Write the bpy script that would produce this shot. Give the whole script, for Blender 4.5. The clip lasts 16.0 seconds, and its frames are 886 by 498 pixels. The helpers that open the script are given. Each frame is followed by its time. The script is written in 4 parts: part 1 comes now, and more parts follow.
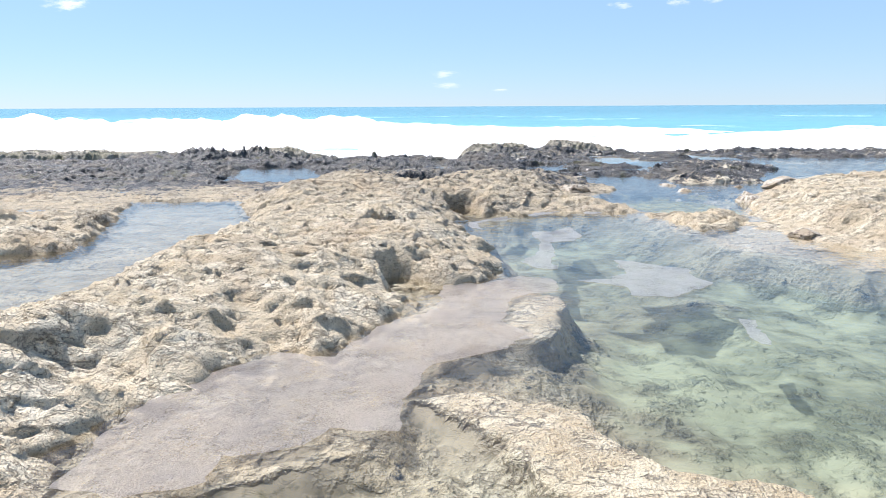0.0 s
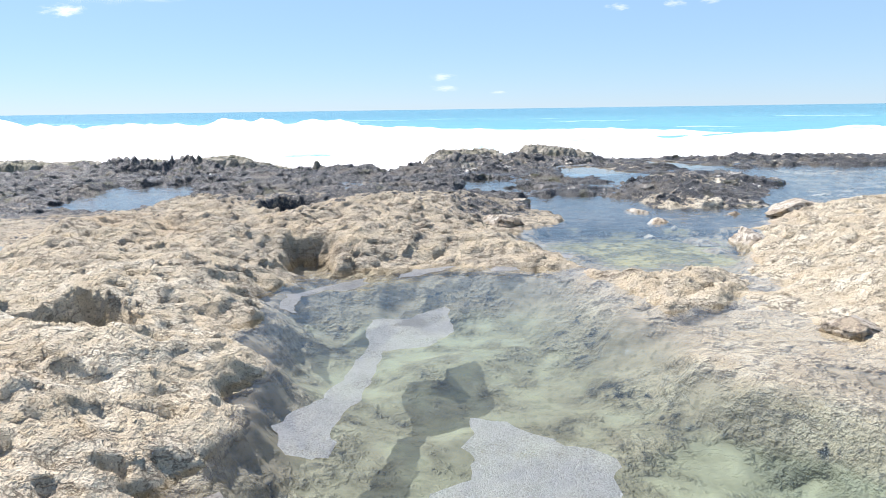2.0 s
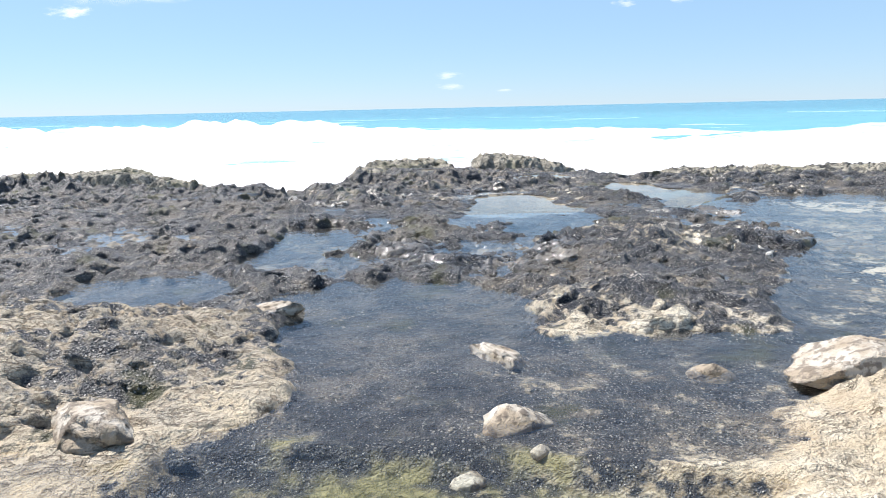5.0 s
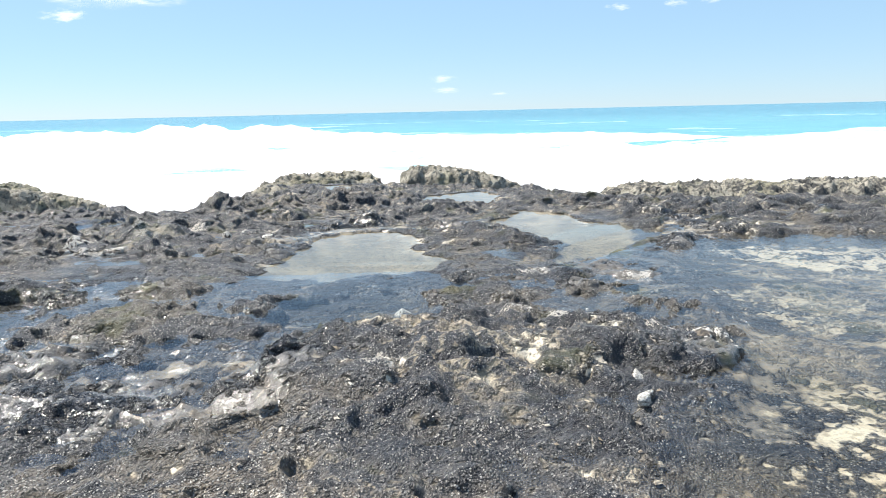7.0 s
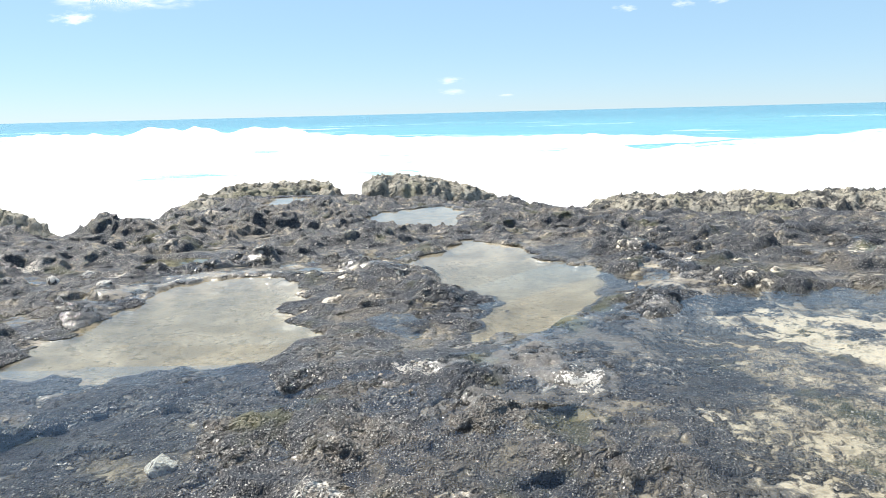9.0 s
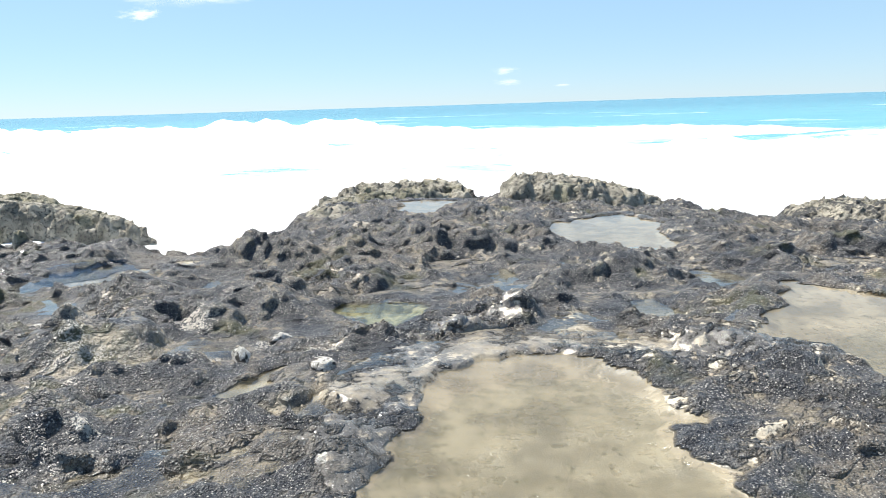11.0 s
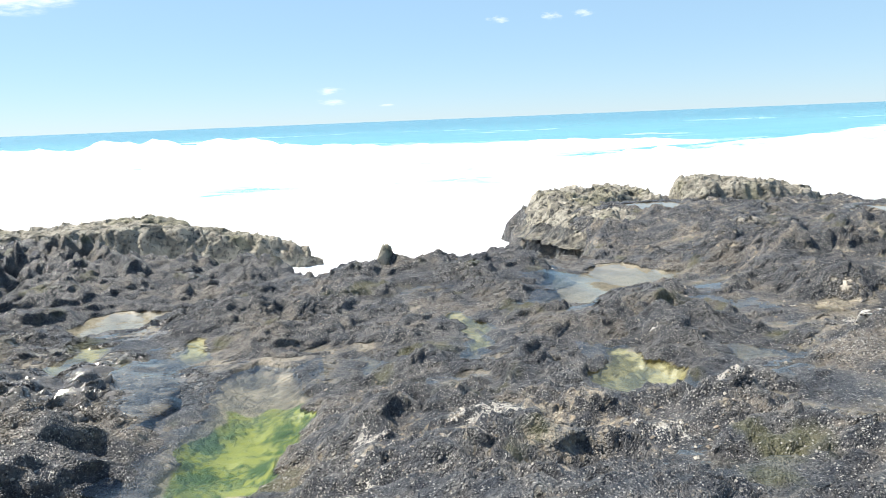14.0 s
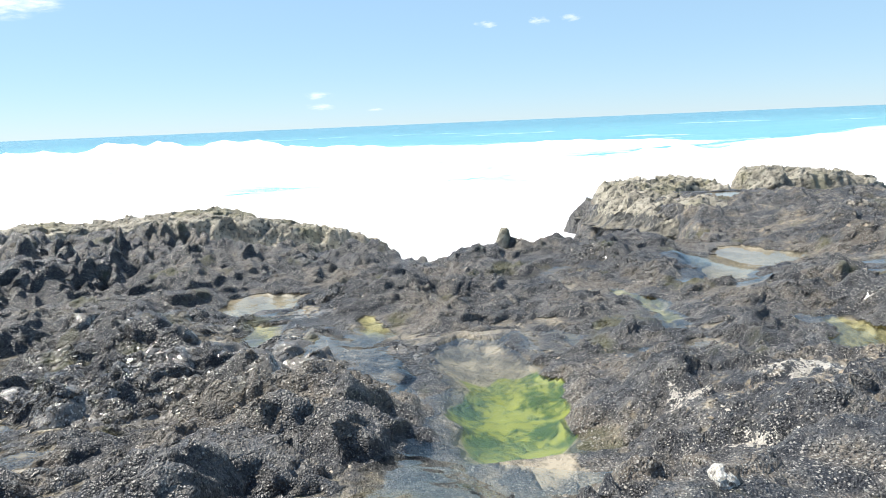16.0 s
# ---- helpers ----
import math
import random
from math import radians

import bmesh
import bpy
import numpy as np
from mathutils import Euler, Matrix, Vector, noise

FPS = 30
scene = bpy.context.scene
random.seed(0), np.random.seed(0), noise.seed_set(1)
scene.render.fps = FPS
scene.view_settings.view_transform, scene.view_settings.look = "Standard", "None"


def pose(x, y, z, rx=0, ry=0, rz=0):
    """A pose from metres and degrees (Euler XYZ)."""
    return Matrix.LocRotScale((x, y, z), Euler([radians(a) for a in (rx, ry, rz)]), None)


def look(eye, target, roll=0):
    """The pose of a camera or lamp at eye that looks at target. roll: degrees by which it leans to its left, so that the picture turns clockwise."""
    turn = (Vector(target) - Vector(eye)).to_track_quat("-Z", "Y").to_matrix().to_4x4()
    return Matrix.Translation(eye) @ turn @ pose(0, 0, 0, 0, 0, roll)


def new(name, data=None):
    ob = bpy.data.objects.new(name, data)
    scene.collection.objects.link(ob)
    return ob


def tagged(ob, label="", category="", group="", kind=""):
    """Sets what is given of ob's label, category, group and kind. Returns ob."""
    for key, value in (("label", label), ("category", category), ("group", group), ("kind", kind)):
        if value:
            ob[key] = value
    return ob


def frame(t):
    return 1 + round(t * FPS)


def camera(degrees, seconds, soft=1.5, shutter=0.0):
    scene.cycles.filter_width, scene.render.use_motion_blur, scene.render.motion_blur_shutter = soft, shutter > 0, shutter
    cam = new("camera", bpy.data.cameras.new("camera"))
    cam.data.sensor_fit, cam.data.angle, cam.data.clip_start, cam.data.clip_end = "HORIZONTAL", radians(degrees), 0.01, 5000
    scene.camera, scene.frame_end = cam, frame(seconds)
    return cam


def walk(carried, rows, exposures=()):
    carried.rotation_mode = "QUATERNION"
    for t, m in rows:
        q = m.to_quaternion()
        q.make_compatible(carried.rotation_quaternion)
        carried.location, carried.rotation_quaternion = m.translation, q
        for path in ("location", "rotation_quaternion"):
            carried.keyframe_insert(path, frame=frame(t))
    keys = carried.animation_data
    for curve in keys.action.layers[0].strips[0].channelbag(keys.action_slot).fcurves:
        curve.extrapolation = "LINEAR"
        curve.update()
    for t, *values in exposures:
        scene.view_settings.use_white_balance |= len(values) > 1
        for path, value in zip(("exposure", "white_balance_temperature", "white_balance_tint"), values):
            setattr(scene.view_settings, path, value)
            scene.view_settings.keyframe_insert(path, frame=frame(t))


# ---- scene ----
cam = camera(66.0, 16.0, soft=0.5)
PATH = [
    (0, (-0.119, 2.986, 1.53), (-0.141, 4.943, 1.12), -0.3),
    (0.5, (0.097, 3.836, 1.506), (0.039, 5.796, 1.111), -0.7),
    (1, (0.464, 4.519, 1.491), (0.377, 6.48, 1.109), -1.3),
    (1.5, (0.927, 5.594, 1.47), (0.879, 7.556, 1.082), -1.1),
    (2, (1.44, 6.638, 1.466), (1.419, 8.597, 1.064), -0.8),
    (2.5, (1.953, 7.722, 1.443), (1.931, 9.682, 1.046), -0.6),
    (3, (2.421, 8.702, 1.432), (2.353, 10.665, 1.059), -1.1),
    (3.5, (2.807, 9.632, 1.427), (2.726, 11.598, 1.064), -1.5),
    (4, (3.106, 10.564, 1.458), (3.057, 12.528, 1.082), -1.3),
    (4.2, (3.222, 10.913, 1.468), (3.186, 12.876, 1.084), -1.3),
    (6.3, (5.206, 14.252, 1.574), (5.152, 16.208, 1.157), -1.1),
    (6.5, (5.386, 14.595, 1.569), (5.35, 16.552, 1.16), -1.2),
    (7, (5.975, 15.46, 1.534), (5.946, 17.42, 1.137), -1.3),
    (7.5, (6.563, 16.312, 1.514), (6.533, 18.272, 1.118), -1.1),
    (8, (7.013, 17.134, 1.518), (6.994, 19.089, 1.095), -1.1),
    (8.2, (7.05, 17.267, 1.511), (7.046, 19.225, 1.103), -1.0),
    (10.3, (6.317, 19.677, 1.522), (6.122, 21.629, 1.137), -1.7),
    (10.5, (5.852, 19.955, 1.527), (5.645, 21.904, 1.129), -1.6),
    (11, (4.72, 20.399, 1.523), (4.515, 22.345, 1.11), -1.8),
    (11.5, (3.482, 20.605, 1.553), (3.334, 22.554, 1.129), -1.8),
    (12, (2.233, 20.536, 1.596), (2.157, 22.489, 1.171), -1.6),
    (12.5, (0.847, 20.406, 1.614), (0.858, 22.363, 1.2), -1.7),
    (13, (-0.543, 20.274, 1.63), (-0.455, 22.231, 1.228), -1.9),
    (13.5, (-2.202, 20.236, 1.605), (-2.016, 22.189, 1.22), -2.2),
    (14, (-3.759, 20.605, 1.532), (-3.475, 22.549, 1.157), -2.3),
    (14.5, (-4.895, 20.884, 1.448), (-4.55, 22.821, 1.085), -2.3),
    (15, (-5.298, 20.91, 1.381), (-5.005, 22.857, 1.029), -2.4),
    (15.5, (-5.493, 20.9, 1.343), (-5.214, 22.849, 0.988), -2.5),
    (16, (-5.624, 20.958, 1.293), (-5.307, 22.899, 0.929), -2.4),
]
walk(cam, [(t, look(e, g, r)) for t, e, g, r in PATH], exposures=[(0, 0.57, 6230, 14), (4.2, 0.54, 6230, 14), (6.3, 0.62, 6450, 10), (10.3, 0.62, 6500, 9), (16, 0.64, 6500, 9)])
# ---- light ----
SUN_DIR = Vector((-0.47, 0.31, 0.82)).normalized()
SUN_ELEV = math.asin(SUN_DIR.z)
world = bpy.data.worlds.new("world")
scene.world = world
world.use_nodes = True
wn, wl = world.node_tree.nodes, world.node_tree.links
wn.clear()
sky = wn.new("ShaderNodeTexSky")
sky.sky_type = "NISHITA"
sky.sun_disc = False
sky.sun_elevation = SUN_ELEV
sky.sun_rotation = math.atan2(SUN_DIR.x, SUN_DIR.y)
sky.air_density, sky.dust_density, sky.ozone_density = 0.9, 0.0, 5.0
background = wn.new("ShaderNodeBackground")
background.inputs["Strength"].default_value = 0.095
world_out = wn.new("ShaderNodeOutputWorld")
haze = wn.new("ShaderNodeMix")
haze.data_type = "RGBA"
# haze thins out overhead
up = wn.new("ShaderNodeSeparateXYZ")
wl.new(wn.new("ShaderNodeTexCoord").outputs["Generated"], up.inputs[0])
thin = wn.new("ShaderNodeMapRange")
thin.interpolation_type = "SMOOTHSTEP"
for i, value in ((1, 0.14), (2, 0.52), (3, 0.62), (4, 0.18)):
    thin.inputs[i].default_value = value
wl.new(up.outputs[2], thin.inputs[0])
wl.new(thin.outputs[0], haze.inputs[0])
haze.inputs[7].default_value = (3.35, 5.2, 6.95, 1.0)
wl.new(sky.outputs[0], haze.inputs[6])
wl.new(haze.outputs[2], background.inputs[0])
wl.new(background.outputs[0], world_out.inputs[0])
sun = new("sun", bpy.data.lights.new("sun", "SUN"))
sun.data.energy, sun.data.angle, sun.data.color = 5.0, radians(0.5), (1.0, 0.95, 0.87)
sun.matrix_world = look(SUN_DIR * 50, (0, 0, 0))


# ---- materials ----
def material(name):
    mat = bpy.data.materials.new(name)
    mat.use_nodes = True
    nt = mat.node_tree
    nt.nodes.clear()
    return mat, nt


def node(nt, kind, inputs=None, **props):
    n = nt.nodes.new(kind)
    for key, value in props.items():
        setattr(n, key, value)
    for key, value in (inputs or {}).items():
        if isinstance(value, bpy.types.NodeSocket):
            nt.links.new(value, n.inputs[key])
        else:
            n.inputs[key].default_value = value
    return n


def rgb(r, g, b):
    return (r, g, b, 1.0)


def mixc(nt, fac, a, b, blend="MIX"):
    n = nt.nodes.new("ShaderNodeMix")
    n.data_type, n.blend_type = "RGBA", blend
    for i, value in ((0, fac), (6, a), (7, b)):
        if isinstance(value, bpy.types.NodeSocket):
            nt.links.new(value, n.inputs[i])
        else:
            n.inputs[i].default_value = value
    return n.outputs[2]


def calc(nt, op, a, b=0.0, clamp=False):
    n = nt.nodes.new("ShaderNodeMath")
    n.operation, n.use_clamp = op, clamp
    for i, value in ((0, a), (1, b)):
        if isinstance(value, bpy.types.NodeSocket):
            nt.links.new(value, n.inputs[i])
        else:
            n.inputs[i].default_value = value
    return n.outputs[0]


def step(nt, value, lo, hi):
    return node(nt, "ShaderNodeMapRange", {0: value, 1: lo, 2: hi}, interpolation_type="SMOOTHSTEP").outputs[0]


def grain(nt, where, scale, detail=4.0, rough=0.55):
    return node(nt, "ShaderNodeTexNoise", {"Vector": where, "Scale": scale, "Detail": detail, "Roughness": rough}).outputs[0]


def cells(nt, where, scale, feature="F1"):
    return node(nt, "ShaderNodeTexVoronoi", {"Vector": where, "Scale": scale}, feature=feature)


def shelf_material():
    """Pale limestone, dark turf and mussel cover, sand and weed, by the cover attributes of the mesh."""
    mat, nt = material("reef rock")
    where = node(nt, "ShaderNodeNewGeometry").outputs["Position"]
    cover = node(nt, "ShaderNodeVertexColor", layer_name="cover")
    part_ = node(nt, "ShaderNodeSeparateColor", {0: cover.outputs[0]})
    pale, sand, weed = part_.outputs[0], part_.outputs[1], part_.outputs[2]
    extra = node(nt, "ShaderNodeSeparateColor", {0: node(nt, "ShaderNodeVertexColor", layer_name="extra").outputs[0]})
    bare, yellow, lime = extra.outputs[0], extra.outputs[1], extra.outputs[2]
    more = node(nt, "ShaderNodeSeparateColor", {0: node(nt, "ShaderNodeVertexColor", layer_name="more").outputs[0]})
    mud, film, worn = more.outputs[0], more.outputs[1], more.outputs[2]
    n_big, n_mid, n_fine, n_tiny = (grain(nt, where, s, d) for s, d in ((0.7, 4), (3.5, 5), (16.0, 5), (70.0, 3)))
    soaked = step(nt, calc(nt, "ADD", film, calc(nt, "ADD", calc(nt, "MULTIPLY", calc(nt, "SUBTRACT", n_mid, 0.5), 1.4), calc(nt, "SUBTRACT", n_fine, 0.5))), 0.45, 0.70)
    # limestone
    stone = mixc(nt, step(nt, n_mid, 0.35, 0.68), rgb(0.64, 0.535, 0.375), rgb(0.86, 0.77, 0.60))
    stone = mixc(nt, calc(nt, "MULTIPLY", step(nt, n_big, 0.5, 0.7), 0.5), stone, rgb(0.52, 0.39, 0.25))
    stone = mixc(nt, calc(nt, "MULTIPLY", step(nt, n_fine, 0.55, 0.66), 0.38), stone, rgb(0.30, 0.215, 0.125))
    stone = mixc(nt, calc(nt, "MULTIPLY", step(nt, n_tiny, 0.57, 0.65), 0.5), stone, rgb(0.17, 0.125, 0.08))
    grey = step(nt, calc(nt, "ADD", worn, calc(nt, "MULTIPLY", calc(nt, "SUBTRACT", n_mid, 0.5), 1.6)), 0.45, 0.75)
    stone = mixc(nt, calc(nt, "MULTIPLY", grey, 0.5), stone, rgb(0.30, 0.245, 0.18))
    lying = node(nt, "ShaderNodeMapping", {"Vector": where, "Rotation": (0.0, 0.0, 0.25), "Scale": (0.55, 1.1, 1.5)}).outputs[0]
    n_lie = node(nt, "ShaderNodeTexNoise", {"Vector": lying, "Scale": 9.0, "Detail": 5.0, "Roughness": 0.6, "Distortion": 0.5}).outputs[0]
    seam = calc(nt, "MULTIPLY", step(nt, calc(nt, "ABSOLUTE", calc(nt, "SUBTRACT", n_lie, 0.5)), 0.030, 0.004), calc(nt, "MULTIPLY", step(nt, n_mid, 0.44, 0.56), calc(nt, "SUBTRACT", 1.0, soaked)))
    stone = mixc(nt, calc(nt, "MULTIPLY", seam, 0.5), stone, rgb(0.15, 0.105, 0.07))
    n_grit = grain(nt, where, 150.0, 2)
    stone = mixc(nt, calc(nt, "MULTIPLY", step(nt, n_grit, 0.58, 0.67), 0.42), stone, rgb(0.20, 0.15, 0.10))
    # dark cover
    mussel = cells(nt, where, 95.0)
    dark = mixc(nt, step(nt, n_mid, 0.40, 0.66), rgb(0.046, 0.049, 0.056), rgb(0.20, 0.19, 0.175))
    dark = mixc(nt, calc(nt, "MULTIPLY", step(nt, calc(nt, "ADD", n_big, calc(nt, "MULTIPLY", calc(nt, "SUBTRACT", n_mid, 0.5), 0.5)), 0.54, 0.63), 0.6), dark, rgb(0.24, 0.195, 0.14))
    dark = mixc(nt, calc(nt, "MULTIPLY", step(nt, n_fine, 0.54, 0.66), 0.35), dark, rgb(0.30, 0.28, 0.24))
    # grains of shell and turf, each with its own tone
    tone = node(nt, "ShaderNodeSeparateColor", {0: mussel.outputs["Color"]})
    coarse = cells(nt, where, 42.0)
    tone_2 = node(nt, "ShaderNodeSeparateColor", {0: coarse.outputs["Color"]})
    dark = mixc(nt, calc(nt, "MULTIPLY", step(nt, tone.outputs[0], 0.35, 0.05), 0.75), dark, rgb(0.016, 0.017, 0.018))
    dark = mixc(nt, calc(nt, "MULTIPLY", step(nt, tone_2.outputs[0], 0.45, 0.10), 0.55), dark, rgb(0.022, 0.023, 0.025))
    chip = calc(nt, "ADD", 0.865, calc(nt, "MULTIPLY", calc(nt, "SUBTRACT", 0.5, n_big), 0.7))
    chip = calc(nt, "MULTIPLY", node(nt, "ShaderNodeMath", {0: tone.outputs[1], 1: chip}, operation="GREATER_THAN").outputs[0], step(nt, mussel.outputs["Distance"], 0.55, 0.30))
    dark = mixc(nt, calc(nt, "MULTIPLY", chip, 0.85), dark, rgb(0.62, 0.59, 0.53))
    flake = calc(nt, "MULTIPLY", step(nt, tone_2.outputs[1], 0.80, 0.90), step(nt, coarse.outputs["Distance"], 0.5, 0.25))
    dark = mixc(nt, calc(nt, "MULTIPLY", calc(nt, "MULTIPLY", flake, step(nt, n_mid, 0.42, 0.60)), 0.6), dark, rgb(0.36, 0.31, 0.24))
    dark = mixc(nt, calc(nt, "MULTIPLY", step(nt, n_grit, 0.57, 0.64), 0.65), dark, rgb(0.36, 0.35, 0.33))
    # silt washed over the rock
    wash = step(nt, calc(nt, "ADD", film, calc(nt, "ADD", calc(nt, "SUBTRACT", n_mid, 0.5), calc(nt, "MULTIPLY", calc(nt, "SUBTRACT", n_big, 0.5), 1.2))), 0.46, 0.72)
    dark = mixc(nt, calc(nt, "MULTIPLY", wash, 0.55), dark, rgb(0.17, 0.155, 0.13))
    dark = mixc(nt, calc(nt, "MULTIPLY", step(nt, grain(nt, where, 1.3, 4), 0.58, 0.68), 0.6), dark, rgb(0.13, 0.125, 0.045))
    speck = cells(nt, where, 34.0)
    shell = calc(nt, "MULTIPLY", step(nt, speck.outputs["Distance"], 0.28, 0.20), step(nt, grain(nt, where, 2.2, 3), 0.52, 0.60))
    dark = mixc(nt, calc(nt, "MULTIPLY", shell, 0.85), dark, rgb(0.52, 0.49, 0.43))
    edge = calc(nt, "ADD", pale, calc(nt, "MULTIPLY", calc(nt, "SUBTRACT", n_fine, 0.5), 1.1))
    edge = calc(nt, "ADD", edge, calc(nt, "MULTIPLY", calc(nt, "SUBTRACT", n_mid, 0.5), 1.2))
    is_pale = step(nt, edge, 0.36, 0.62)
    colour = mixc(nt, is_pale, dark, stone)
    chalk = step(nt, calc(nt, "ADD", bare, calc(nt, "MULTIPLY", calc(nt, "ADD", calc(nt, "SUBTRACT", n_fine, 0.5), calc(nt, "SUBTRACT", n_tiny, 0.5)), 1.9)), 0.60, 0.70)
    colour = mixc(nt, chalk, colour, mixc(nt, n_tiny, rgb(0.50, 0.44, 0.36), rgb(0.82, 0.78, 0.70)))
    # sand and weed on the pool beds
    bed = mixc(nt, step(nt, n_mid, 0.38, 0.62), rgb(0.26, 0.22, 0.155), rgb(0.41, 0.35, 0.255))
    bed = mixc(nt, calc(nt, "MULTIPLY", step(nt, n_fine, 0.54, 0.68), 0.6), bed, rgb(0.17, 0.15, 0.095))
    drift = calc(nt, "ADD", calc(nt, "MULTIPLY", calc(nt, "SUBTRACT", n_mid, 0.5), 0.8), calc(nt, "MULTIPLY", calc(nt, "SUBTRACT", n_fine, 0.5), 0.6))
    is_sand = step(nt, calc(nt, "ADD", sand, drift), 0.32, 0.78)
    colour = mixc(nt, is_sand, colour, bed)
    colour = mixc(nt, step(nt, calc(nt, "ADD", mud, calc(nt, "ADD", calc(nt, "MULTIPLY", calc(nt, "SUBTRACT", n_mid, 0.5), 0.9), calc(nt, "SUBTRACT", n_big, 0.5))), 0.2, 0.8), colour, mixc(nt, step(nt, calc(nt, "MULTIPLY", calc(nt, "ADD", n_big, n_mid), 0.5), 0.40, 0.60), rgb(0.23, 0.225, 0.15), rgb(0.47, 0.45, 0.315)))
    weave = calc(nt, "ADD", calc(nt, "MULTIPLY", n_mid, 0.6), calc(nt, "MULTIPLY", n_fine, 0.4))
    green = mixc(nt, step(nt, weave, 0.43, 0.57), rgb(0.15, 0.14, 0.05), rgb(0.42, 0.375, 0.18))
    is_weed = step(nt, calc(nt, "ADD", weed, calc(nt, "MULTIPLY", calc(nt, "SUBTRACT", n_mid, 0.5), 1.2)), 0.38, 0.62)
    colour = mixc(nt, calc(nt, "MULTIPLY", is_weed, 0.95), colour, green)
    gold = mixc(nt, step(nt, weave, 0.42, 0.58), rgb(0.115, 0.11, 0.016), rgb(0.34, 0.295, 0.05))
    colour = mixc(nt, step(nt, calc(nt, "ADD", yellow, calc(nt, "MULTIPLY", calc(nt, "SUBTRACT", n_mid, 0.5), 1.1)), 0.38, 0.62), colour, gold)
    limec = mixc(nt, step(nt, weave, 0.42, 0.58), rgb(0.06, 0.13, 0.02), rgb(0.30, 0.32, 0.05))
    colour = mixc(nt, step(nt, calc(nt, "ADD", lime, calc(nt, "MULTIPLY", calc(nt, "SUBTRACT", n_mid, 0.5), 1.5)), 0.36, 0.6), colour, limec)
    # relief and wetness
    hole = cells(nt, where, 26.0).outputs["Distance"]
    hole_2 = cells(nt, where, 58.0).outputs["Distance"]
    hollow = calc(nt, "ADD", calc(nt, "MULTIPLY", step(nt, hole, 0.0, 0.45), calc(nt, "MULTIPLY", step(nt, n_mid, 0.40, 0.62), 0.016)), calc(nt, "MULTIPLY", step(nt, hole_2, 0.0, 0.45), 0.004))
    rocky = calc(nt, "SUBTRACT", 1.0, calc(nt, "MULTIPLY", is_sand, 0.93))
    height = calc(nt, "ADD", calc(nt, "MULTIPLY", n_fine, 0.058), calc(nt, "ADD", calc(nt, "MULTIPLY", n_tiny, 0.030), calc(nt, "MULTIPLY", n_grit, 0.009)))
    lumps = calc(nt, "MULTIPLY", calc(nt, "SUBTRACT", 1.0, mussel.outputs["Distance"]), 0.012)
    height = calc(nt, "SUBTRACT", height, calc(nt, "MULTIPLY", calc(nt, "MULTIPLY", seam, is_pale), 0.022))
    height = calc(nt, "ADD", height, calc(nt, "MULTIPLY", calc(nt, "MULTIPLY", n_lie, is_pale), 0.014))
    height = calc(nt, "ADD", height, calc(nt, "MULTIPLY", lumps, calc(nt, "SUBTRACT", 1.0, is_pale)))
    height = calc(nt, "ADD", height, calc(nt, "MULTIPLY", hollow, calc(nt, "SUBTRACT", 1.0, calc(nt, "MULTIPLY", is_pale, 0.55))))
    bump = node(nt, "ShaderNodeBump", {"Height": calc(nt, "MULTIPLY", calc(nt, "MULTIPLY", height, rocky), calc(nt, "SUBTRACT", 1.0, calc(nt, "MULTIPLY", soaked, 0.88))), "Distance": 1.0, "Strength": 1.0})
    wet = calc(nt, "MULTIPLY", calc(nt, "SUBTRACT", 1.0, is_pale), step(nt, n_big, 0.62, 0.40))
    dull = calc(nt, "ADD", 0.50, calc(nt, "MULTIPLY", is_pale, 0.36))
    rough = calc(nt, "MAXIMUM", calc(nt, "SUBTRACT", calc(nt, "SUBTRACT", dull, calc(nt, "MULTIPLY", wet, 0.16)), calc(nt, "MULTIPLY", soaked, 0.36)), 0.12)
    bsdf = node(nt, "ShaderNodeBsdfPrincipled", {"Base Color": colour, "Roughness": rough, "Normal": bump.outputs[0]})
    bsdf.inputs["Specular IOR Level"].default_value = 0.5
    out = node(nt, "ShaderNodeOutputMaterial")
    nt.links.new(bsdf.outputs[0], out.inputs[0])
    return mat


def stone_material():
    """Loose pale limestone with dirt in the grain."""
    mat, nt = material("loose limestone")
    where = node(nt, "ShaderNodeNewGeometry").outputs["Position"]
    n_mid, n_fine, n_tiny = (grain(nt, where, s) for s in (5.0, 19.0, 80.0))
    seed = node(nt, "ShaderNodeObjectInfo").outputs["Random"]
    colour = mixc(nt, step(nt, n_mid, 0.38, 0.62), rgb(0.42, 0.34, 0.24), rgb(0.70, 0.64, 0.54))
    colour = mixc(nt, calc(nt, "MULTIPLY", step(nt, n_fine, 0.48, 0.62), 0.8), colour, rgb(0.13, 0.10, 0.075))
    colour = mixc(nt, calc(nt, "MULTIPLY", seed, 0.35), colour, rgb(0.30, 0.25, 0.19))
    bump = node(nt, "ShaderNodeBump", {"Height": calc(nt, "ADD", calc(nt, "MULTIPLY", n_fine, 0.03), calc(nt, "MULTIPLY", n_tiny, 0.012)), "Distance": 1.0})
    bsdf = node(nt, "ShaderNodeBsdfPrincipled", {"Base Color": colour, "Roughness": 0.85, "Normal": bump.outputs[0]})
    out = node(nt, "ShaderNodeOutputMaterial")
    nt.links.new(bsdf.outputs[0], out.inputs[0])
    return mat


